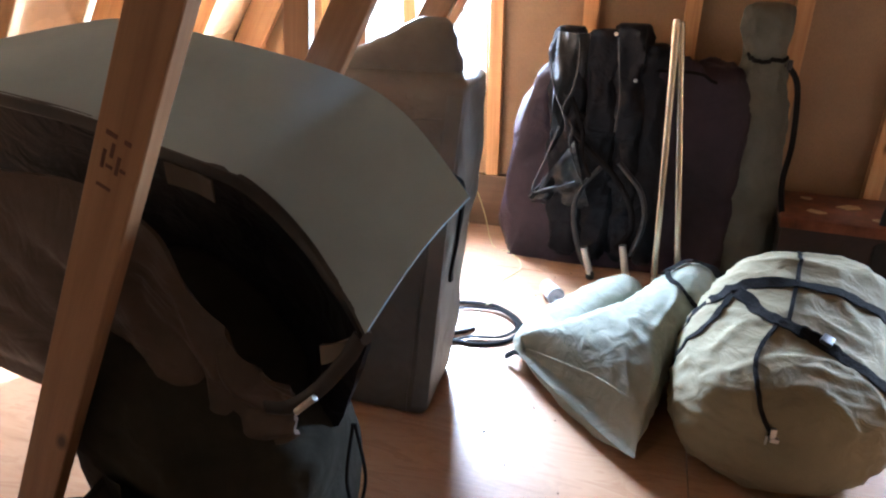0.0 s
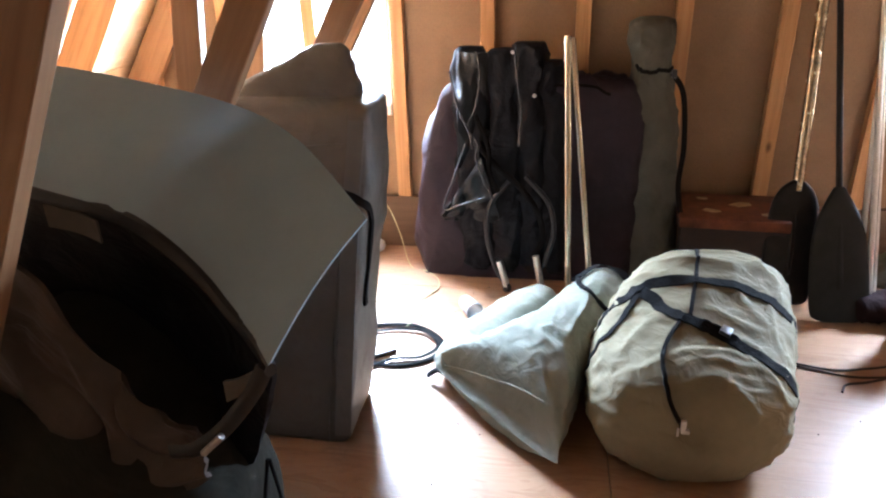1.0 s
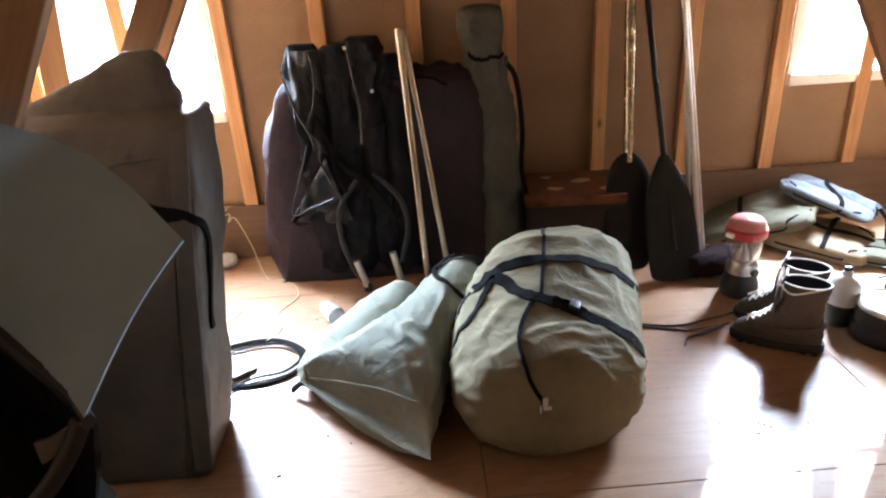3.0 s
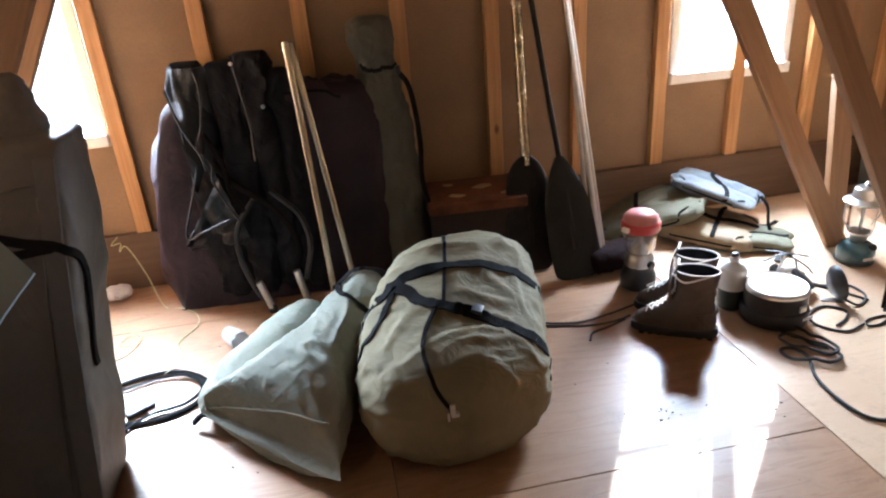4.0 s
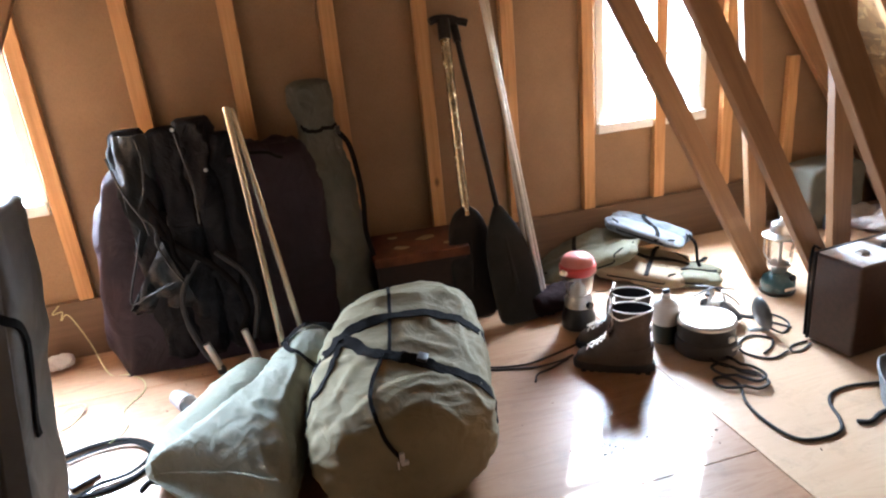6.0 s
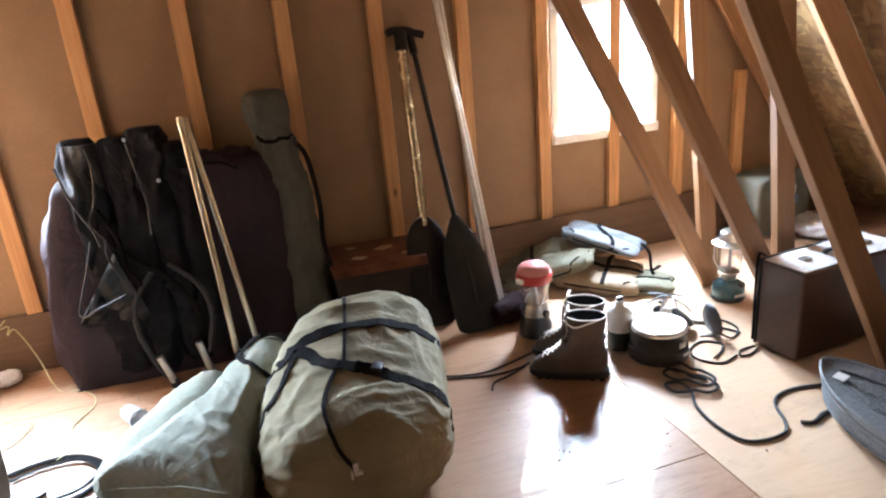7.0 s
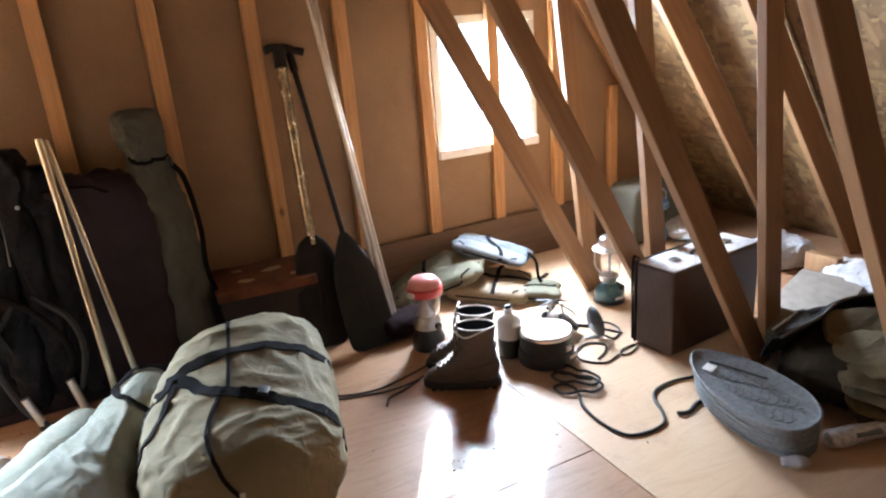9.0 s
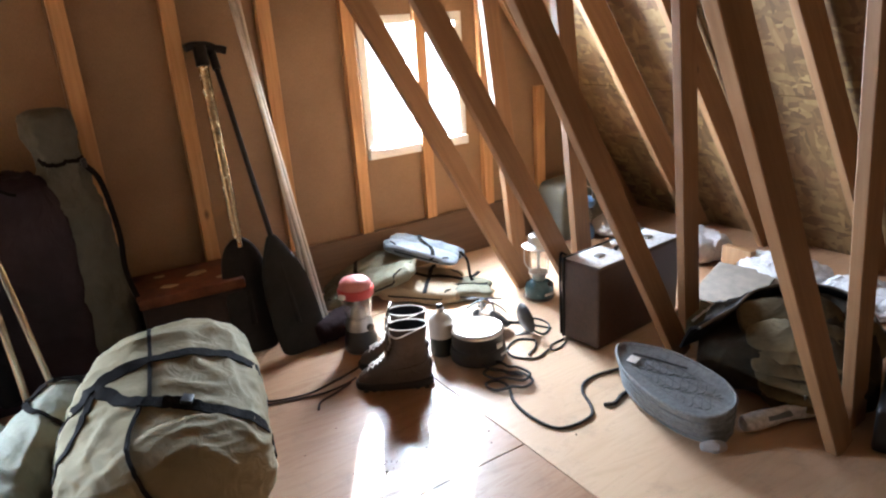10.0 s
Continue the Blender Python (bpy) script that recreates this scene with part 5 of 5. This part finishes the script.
wr = thing("wrapped_tube", (1.49, -2.030, 0), 0, "clear-wrapped pale tube lying by the creel", "tube")
part("wrap", soft([((0.27 * s, -0.10 * s, 0.030 + 0.012 * s), (0.010 * k, 0.026 * k, 0), (0, 0, 0.028 * k)) for s, k in ((0, 0.3), (0.02, 0.95), (0.3, 1.05), (0.6, 0.92), (0.95, 1.0), (1, 0.4))], 24, 6, 2, 0.006, 20, 0.006, 30, 3.0, 0.0), M_FOIL, wr, angle=30)
part("label_strip", sweep([(0.06, -0.046, 0.050), (0.14, -0.075, 0.052)], 0.010, 0.004, up=(0, -0.6, 0.8)), M_VEST3, wr)
part("hook", sweep([(0.20, -0.075, 0.065), (0.195, -0.085, 0.09), (0.18, -0.09, 0.105)], 0.003), M_STEEL, wr)
solo("paper_ball", soft([((x, 0, 0.022), (0, r, 0), (0, 0, r * 0.7)) for x, r in ((-0.05, 0.006), (-0.045, 0.02), (0, 0.03), (0.04, 0.022), (0.05, 0.005))], 20, 5, 2, 0.006, 25, 0.006, 30, 1.0), M_FLUFF, pose(1.335, -2.035, 0, 0, 0, -35) @ Matrix.Scale(0.8, 4), "crumpled white paper lying on the floor", "paper", angle=30)

solo("covered_crate", soft([((0, y, 0.17), (0.20 * s, 0, 0), (0, 0, 0.175 * s)) for y, s in ((-0.11, 0.8), (-0.105, 0.95), (-0.07, 1), (0.07, 1), (0.10, 0.95), (0.105, 0.8))], 48, 4, 7, 0.008, 5, 0.006, 8, 3.0), M_CRATE, pose(2.56, -0.13, 0, 0, 0, 4), "olive-grey cloth-covered crate by the roof slope", "crate", angle=60)
for x, y, sx, sy, sz, sd in ((2.74, -0.93, 0.16, 0.13, 0.13, 1.0), (2.72, -1.42, 0.15, 0.20, 0.11, 2.0), (2.70, -1.82, 0.15, 0.18, 0.11, 3.0), (2.70, -0.35, 0.10, 0.14, 0.10, 4.0)):
    solo("insulation_batt", soft([((0, sy * q, sz * 0.5), (sx * s, 0, 0), (0, 0, sz * 0.55 * s)) for q, s in ((-1, 0.2), (-0.9, 0.7), (-0.4, 1), (0.3, 0.95), (0.85, 0.75), (1, 0.2))], 36, 6, 2.2, 0.03, 9, 0.02, 16, sd), M_FLUFF, pose(x, y, 0), "white fluffy insulation tucked under the eave", "insulation", "insulation under the eave", angle=60)
solo("cardboard_sheet", box(0.34, 0.28, 0.012, 0.003), M_GREYCARD, pose(2.42, -1.36, 0.04, 0, -12, 12), "flat dusty cardboard sheet lying by the eave", "cardboard")
solo("timber_block", box(0.05, 0.16, 0.13, 0.003), M_WEB, pose(2.69, -1.20, 0), "short sawn timber block at the eave", "block")
hb = thing("tan_pouch", (1.93, -1.52, 0), 10, "small tan cloth pouch with pale piping", "pouch")
pb = soft([((0.10 * q, 0, 0.07), (0, 0.07 * s, 0), (0, 0, 0.07 * s)) for q, s in ((-1, 0.2), (-0.93, 0.7), (-0.4, 1), (0.4, 1), (0.93, 0.7), (1, 0.2))], 30, 5, 2.5, 0.01, 8, 0.008, 12, 2.0)
tr_ = tree_of(pb)
part("body", pb, M_VEST, hb, angle=70)
part("piping", draped(tr_, [(-0.1, -0.03, 0.12), (-0.03, -0.05, 0.15), (0.04, -0.05, 0.15), (0.1, -0.03, 0.12)], 0.004, 0.004), M_LABEL, hb)


# ---------------------------------------------------------------- cords and litter on the floor
def cord(name, pts, r, mat, label, cat, flat=None):
    x, y = pts[0][0], pts[0][1]
    return solo(name, sweep([(a - x, b - y, c) for a, b, c in pts], r, flat, n=7, steps=7), mat, pose(x, y, 0), label, cat, angle=80)


R = 0.0055
coil = [(1.50, -1.512, R), (1.40, -1.490, R), (1.315, -1.500, R), (1.262, -1.545, R), (1.225, -1.62, R), (1.18, -1.668, R), (1.10, -1.675, R), (1.035, -1.645, R), (1.015, -1.55, R), (1.03, -1.44, R), (1.08, -1.34, R)]
for i in range(26):
    a = 1.9 + i * 0.62
    rr = 0.055 + 0.028 * math.sin(i * 1.3)
    coil.append((1.115 + rr * 1.0 * math.cos(a) + 0.004 * i * math.sin(0.7) - 0.03, -1.345 + rr * 1.25 * math.sin(a) + 0.0045 * i, R + 0.004 * min(i, 8) * 0.5))
cord("rope", coil, R, M_ROPE, "black rope in loose coils on the floor", "rope")
cord("rope_end", [(1.262, -1.650, R), (1.30, -1.665, R), (1.355, -1.645, R), (1.40, -1.64, R)], 0.0075, M_ROPE, "stub of black rope beside the creel", "rope")
cord("cable", [(0.28, -0.83, 0.004), (0.36, -0.875, 0.004), (0.47, -0.90, 0.004), (0.58, -0.88, 0.004), (0.68, -0.85, 0.004), (0.74, -0.83, 0.004)], 0.004, M_CABLE, "thin brown cord running past the boots", "cord")
cord("cable", [(0.26, -0.86, 0.004), (0.38, -0.90, 0.004), (0.50, -0.935, 0.004), (0.60, -0.93, 0.004), (0.66, -0.91, 0.004)], 0.004, M_CABLE, "thin brown cord running past the boots", "cord")
cord("cable", [(0.45, -1.03, 0.004), (0.48, -0.985, 0.004), (0.545, -0.965, 0.004), (0.63, -0.93, 0.004)], 0.004, M_CABLE, "thin brown cord end curling on the floor", "cord")
cord("hose", [(1.30, -1.20, 0.005), (1.36, -1.17, 0.005), (1.40, -1.12, 0.005), (1.35, -1.07, 0.005), (1.27, -1.10, 0.005), (1.24, -1.17, 0.005), (1.30, -1.24, 0.005), (1.39, -1.22, 0.005)], 0.0042, M_ROPE, "thin black hose looped beside the stove", "hose")
cord("hose", [(1.38, -0.90, 0.005), (1.44, -0.93, 0.005), (1.50, -1.02, 0.005), (1.53, -1.08, 0.005)], 0.0042, M_ROPE, "thin black hose running to the suitcase", "hose")
cord("wire_loop", [(1.50, -1.19, 0.004), (1.46, -1.19, 0.004), (1.42, -1.20, 0.004), (1.40, -1.23, 0.004), (1.44, -1.235, 0.004), (1.50, -1.21, 0.004)], 0.004, M_ROPE, "small black wire loop by the suitcase", "wire")
cord("webbing_loop", [(-1.22, -0.82, 0.006), (-1.12, -0.785, 0.006), (-1.01, -0.785, 0.006), (-0.92, -0.85, 0.006), (-0.885, -0.93, 0.006), (-0.92, -1.01, 0.006), (-1.0, -1.055, 0.006), (-1.10, -1.06, 0.006), (-1.17, -1.02, 0.006)], 0.012, M_STRAP, "black webbing strap looped on the floor", "strap", 0.004)
cord("webbing_loop", [(-1.20, -0.86, 0.009), (-1.08, -0.82, 0.009), (-0.97, -0.83, 0.013), (-0.90, -0.92, 0.013), (-0.95, -1.0, 0.010), (-1.06, -1.03, 0.009), (-1.14, -1.12, 0.007), (-1.12, -1.18, 0.006)], 0.009, M_STRAP, "black webbing strap looped on the floor", "strap", 0.003)
bkl = thing("strap_buckle", (-1.105, -0.995, 0.0), 35, "black plastic buckle on the strap", "buckle")
part("body", box(0.065, 0.036, 0.018, 0.005), M_BLACKPL, bkl)
part("prong", box(0.03, 0.026, 0.012, 0.003, (0.046, 0, 0.002)), M_BLACKPL, bkl)
cord("twine", [(-1.335, 0.0, 0.26), (-1.36, -0.03, 0.235), (-1.315, -0.045, 0.245), (-1.33, -0.04, 0.205), (-1.29, -0.06, 0.23), (-1.22, -0.13, 0.12), (-1.15, -0.24, 0.006), (-1.07, -0.28, 0.004), (-1.0, -0.36, 0.004), (-0.985, -0.46, 0.004), (-1.04, -0.58, 0.004), (-1.01, -0.70, 0.004), (-1.05, -0.80, 0.012)], 0.0024, M_YELLOW, "yellow twine trailing from the wall to the floor", "twine")
cord("twine", [(-1.30, -0.66, 0.004), (-1.22, -0.60, 0.004), (-1.20, -0.50, 0.004), (-1.25, -0.46, 0.006), (-1.27, -0.53, 0.010), (-1.21, -0.55, 0.012), (-1.19, -0.49, 0.012), (-1.24, -0.44, 0.006)], 0.0024, M_YELLOW, "yellow twine in a small knot on the floor", "twine")
cup = thing("plastic_cup", (-0.815, -0.655, 0.030), 0, "clear plastic cup lying on its side", "cup")
part("wall", lathe([(0.030, -0.05), (0.036, 0.05), (0.0345, 0.05), (0.0285, -0.048)], 28, False), M_CUP, cup, m=pose(0, 0, 0.0045, 86, 0, 30))
part("bottom", lathe([(0.0284, -0.0475), (0.0284, -0.045)], 28), M_CUP, cup, m=pose(0, 0, 0.0045, 86, 0, 30))
solo("crumpled_paper", soft([((x, 0, 0.04), (0, r, 0), (0, 0, r * 0.8)) for x, r in ((-0.06, 0.008), (-0.05, 0.03), (0, 0.042), (0.04, 0.03), (0.055, 0.008))], 22, 5, 2, 0.012, 20, 0.012, 26, 5.0), M_FLUFF, pose(-1.36, -0.10, 0), "crumpled grey paper at the foot of the wall", "paper", angle=30)

rng = random.Random(5)
bm = bmesh.new()
for cx, cy, sp, cnt in ((0.50, -1.45, 0.14, 15), (0.80, -1.50, 0.08, 9), (-0.85, -1.40, 0.25, 9), (0.9, -2.0, 0.35, 7), (-0.8, -0.6, 0.25, 5), (0.35, -1.2, 0.15, 4)):
    for _ in range(cnt):
        x, y = rng.gauss(cx, sp * 0.5), rng.gauss(cy, sp * 0.5)
        ln, wd = rng.uniform(0.002, 0.011), rng.uniform(0.001, 0.0032)
        a = rng.uniform(0, 6.28)
        merge(bm, box(ln, wd, 0.0025, at=(0, 0, 0)), Matrix.Translation((x, y, 0.0006)) @ Matrix.Rotation(a, 4, "Z"))
solo("floor_litter", bm, M_CHIP, pose(0, 0, 0), "scattered brown crumbs and leaf bits on the floor", "litter", kind="stuff")


# ---------------------------------------------------------------- the heap beside the webs
def grey_bag():
    t = thing("canvas_bag", (-1.33, -1.28, 0), 0, "tall grey-brown canvas bag leaning back, with a folded neck", "bag")
    k = [(0.0, 0.0, -0.055, 0.22, 0.12), (0.02, 0.0, -0.055, 0.258, 0.145), (0.20, 0.0, 0.005, 0.265, 0.15), (0.45, 0.0, 0.11, 0.270, 0.150), (0.70, 0.015, 0.22, 0.272, 0.145), (0.88, 0.0, 0.31, 0.270, 0.135), (0.925, 0.0, 0.335, 0.262, 0.115), (0.94, 0.0, 0.345, 0.20, 0.06)]
    bm = soft([((x, y, z), (hx, 0, 0), (0, hy, 0)) for z, x, y, hx, hy in k], 120, 14, 11.0, 0.008, 3.0, 0.009, 4.2, 7.7, floor=0.0, st=(1, 1, 0.6))
    tree = tree_of(bm)
    part("body", bm, M_GREYBAG, t, angle=70)
    kk = [(0.90, -0.020, 0.33, 0.235, 0.06), (0.955, -0.010, 0.342, 0.225, 0.05), (1.0, 0.030, 0.352, 0.165, 0.045), (1.04, 0.070, 0.362, 0.112, 0.04), (1.075, 0.098, 0.372, 0.068, 0.03), (1.092, 0.106, 0.376, 0.040, 0.015)]
    part("neck", soft([((x, y, z), (hx, 0, 0), (0, hy, 0)) for z, x, y, hx, hy in kk], 56, 7, 4.0, 0.006, 5, 0.008, 9, 2.2, None), M_GREYBAG, t, "folded stiff neck", angle=70)
    part("strap", draped(tree, [(0.10, 0.10, 0.72), (0.18, 0.08, 0.70), (0.26, 0.07, 0.68), (0.285, 0.10, 0.60), (0.28, 0.04, 0.46), (0.275, 0.02, 0.36)], 0.013, 0.004, 0.006), M_STRAP, t, "black strap round its edge")
    part("side_band", draped(tree, [(0.235, -0.20, 0.03), (0.238, -0.08, 0.35), (0.24, 0.05, 0.65), (0.24, 0.17, 0.90)], 0.026, 0.003, 0.003, 14), M_BAND, t, "paler edge band")
    part("belt", draped(tree, [(-0.27, 0.06, 0.70), (-0.1, 0.0, 0.70), (0.10, 0.0, 0.71), (0.25, 0.02, 0.71)], 0.012, 0.003, 0.006, 12), M_STRAP, t, "black belt strap")
    part("seam", draped(tree, [(0.19, -0.20, 0.01), (0.20, -0.08, 0.35), (0.21, 0.05, 0.65), (0.215, 0.16, 0.90)], 0.004, 0.003), M_GREYBAG, t)
    part("seam", draped(tree, [(-0.26, 0.15, 0.84), (0.0, 0.13, 0.83), (0.27, 0.15, 0.84)], 0.005, 0.003), M_GREYBAG, t)


grey_bag()


def open_duffel():
    t = thing("open_duffel", (-1.60, -1.92, 0), 0, "big dark nylon bag hanging open with a blue-grey lining", "bag")
    X, Y = 1.60, 1.92
    # body behind and below the opening
    k = [(-1.12, -1.96, 0.05, 0.16, 0.10), (-1.13, -1.96, 0.12, 0.17, 0.15), (-1.20, -1.94, 0.18, 0.21, 0.21), (-1.40, -1.90, 0.27, 0.31, 0.31), (-1.58, -1.90, 0.275, 0.33, 0.33), (-1.69, -1.89, 0.26, 0.30, 0.30), (-1.75, -1.89, 0.20, 0.25, 0.24), (-1.78, -1.89, 0.08, 0.20, 0.12)]
    bm = soft([((x + X, y + Y, zc), (0, hw, 0), (0, 0, hh)) for x, y, hw, zc, hh in k], 52, 7, 2.3, 0.03, 3.5, 0.02, 6, 5.5, floor=0.0)
    tree = tree_of(bm)
    part("body", bm, M_OLIVEDARK, t, angle=70)
    top = spline([(-2.36, -1.72, 1.055), (-2.083, -1.70, 1.101), (-1.883, -1.70, 1.137), (-1.702, -1.70, 1.160), (-1.542, -1.70, 1.140), (-1.389, -1.70, 1.114), (-1.211, -1.70, 1.075), (-1.104, -1.70, 1.036), (-1.012, -1.75, 1.000), (-0.936, -1.80, 0.951), (-0.838, -1.90, 0.898)], 6)
    low = spline([(-2.05, -1.98, 1.085), (-1.768, -2.00, 1.052), (-1.636, -2.00, 1.033), (-1.530, -2.00, 1.010), (-1.423, -2.00, 0.978), (-1.300, -2.00, 0.946), (-1.233, -2.00, 0.920), (-1.149, -2.00, 0.845), (-1.077, -2.02, 0.770), (-1.020, -2.05, 0.725), (-0.971, -2.10, 0.702)], 6)
    def sheet(u, v):
        i = u * (len(top) - 1)
        a, f = int(min(i, len(top) - 2)), 0
        f = i - a
        p, q = top[a].lerp(top[a + 1], f), low[a].lerp(low[a + 1], f)
        s = p.lerp(q, v)
        s = s + Vector((0, 0.0, 0.018 * math.sin(math.pi * v)))
        return (s.x + X, s.y + Y, s.z)
    part("liner", slab(48, 14, sheet, 0.004), M_SHEET, t, "smooth blue-grey lining turned out", angle=60)
    part("zip_edge", sweep([(p.x + X, p.y + Y + 0.004, p.z - 0.012) for p in low[::4]], 0.012, 0.016, steps=4), M_BLACKPL, t, "black zipped edge")
    # hollow below the lining: dark back cloth
    def hollow(u, v):
        i = u * (len(low) - 1)
        a = int(min(i, len(low) - 2))
        q = low[a].lerp(low[a + 1], i - a)
        e = Vector((-1.98 + 0.86 * u, -1.96 - 0.03 * math.sin(math.pi * u), 0.30 - 0.10 * u + 0.14 * u ** 3))
        s = q.lerp(e, v) + Vector((0, 0.17 * math.sin(math.pi * v) * math.sin(math.pi * min(1, 0.15 + 0.8 * u)), 0))
        s = s + Vector((0, 0.02 * noise.noise(Vector((u * 7, v * 5, 3))), 0.008 * noise.noise(Vector((u * 9, v * 9, 1)))))
        return (s.x + X, s.y + Y + 0.012, s.z - 0.02 * (1 - v))
    part("inner_wall", slab(40, 20, hollow, 0.010), M_BLACKNYL, t, "sagging black inner wall", angle=60)
    rim = spline([(-2.05, 0, 0.93), (-1.75, 0, 0.93), (-1.52, 0, 0.90), (-1.38, 0, 0.84), (-1.33, 0, 0.73), (-1.28, 0, 0.62), (-1.22, 0, 0.55), (-1.16, 0, 0.52)], 6)
    def pocket(u, v):
        i = u * (len(rim) - 1)
        a = int(min(i, len(rim) - 2))
        p = rim[a].lerp(rim[a + 1], i - a)
        hem = 0.44 - 0.14 * min(1.0, u / 0.45) + 0.16 * max(0.0, u - 0.45)
        z = hem + (p.z - hem) * v
        fold = 0.030 * noise.noise(Vector((u * 5, v * 3, 8))) + 0.018 * ridge(Vector((u * 1.2 + 0.3 * v, v * 0.6, 0.4)), 5.0, 3.0)
        return (p.x + X, -2.06 - 0.06 * math.sin(math.pi * u) * (1 - 0.5 * v) + fold + Y, z + 0.01 * noise.noise(Vector((u * 8, v * 4, 2))))
    part("outer_flap", slab(60, 30, pocket, 0.010), M_FLAP, t, "sagging dark brown flap", angle=60)
    part("label_patch", slab(8, 4, lambda u, v: (-1.425 + 0.10 * u + X, -1.985 + 0.01 * math.sin(3 * u) + Y, 0.895 + 0.045 * v - 0.03 * u), 0.004), M_GREYBAG, t, "faded tan label patch")
    part("tab", slab(8, 6, lambda u, v: (-1.075 + 0.075 * u + X, -2.075 - 0.012 * math.sin(3 * u) + Y, 0.600 + 0.045 * v + 0.055 * u - 0.02 * u * v), 0.008), M_GREYBAG, t, "tan fabric tab")
    part("zip_tape", sweep([(-1.19 + X, -2.11 + Y, 0.500), (-1.14 + X, -2.11 + Y, 0.510), (-1.08 + X, -2.10 + Y, 0.555), (-1.02 + X, -2.09 + Y, 0.63), (-0.985 + X, -2.09 + Y, 0.69)], 0.016, 0.006, up=(0, -1, 0)), M_BLACKPL, t)
    zp = rod((-1.115 + X, -2.122 + Y, 0.515), (-1.075 + X, -2.118 + Y, 0.555), 0.007)
    part("zip_pull", zp, M_STEEL, t, "metal zip pull")
    part("lace_tie", sweep([(-1.055 + X, -2.0 + Y, 0.40), (-1.03 + X, -2.02 + Y, 0.28), (-1.045 + X, -2.03 + Y, 0.17), (-1.02 + X, -2.05 + Y, 0.10)], 0.004), M_STRAP, t)
    part("lace_tie", sweep([(-1.06 + X, -2.0 + Y, 0.40), (-1.07 + X, -2.03 + Y, 0.26), (-1.04 + X, -2.05 + Y, 0.14), (-1.06 + X, -2.06 + Y, 0.07)], 0.004), M_STRAP, t)
    part("base_panel", draped(tree, [(-1.24 + X, -2.2 + Y, 0.12), (-1.40 + X, -2.2 + Y, 0.14), (-1.7 + X, -2.2 + Y, 0.14)], 0.10, 0.004, 0.004), M_OLIVEDARK, t, "dark olive base panel")


open_duffel()

dk = thing("equipment_case", (1.87, -2.37, 0), 20, "small black equipment case with a grey label", "case")
shell = part("shell", box(0.30, 0.22, 0.15, 0.018, seg=3), M_BLACKPL, dk)
part("label_bar", box(0.05, 0.002, 0.04, 0.0005, (-0.09, -0.111, 0.07)), M_GREYCARD, shell)
part("latch", box(0.03, 0.010, 0.025, 0.003, (0.06, -0.114, 0.085)), M_STEEL, shell)
part("handle", sweep([(-0.05, 0, 0.149), (-0.045, 0, 0.170), (0.045, 0, 0.170), (0.05, 0, 0.149)], 0.008), M_BLACKPL, dk)
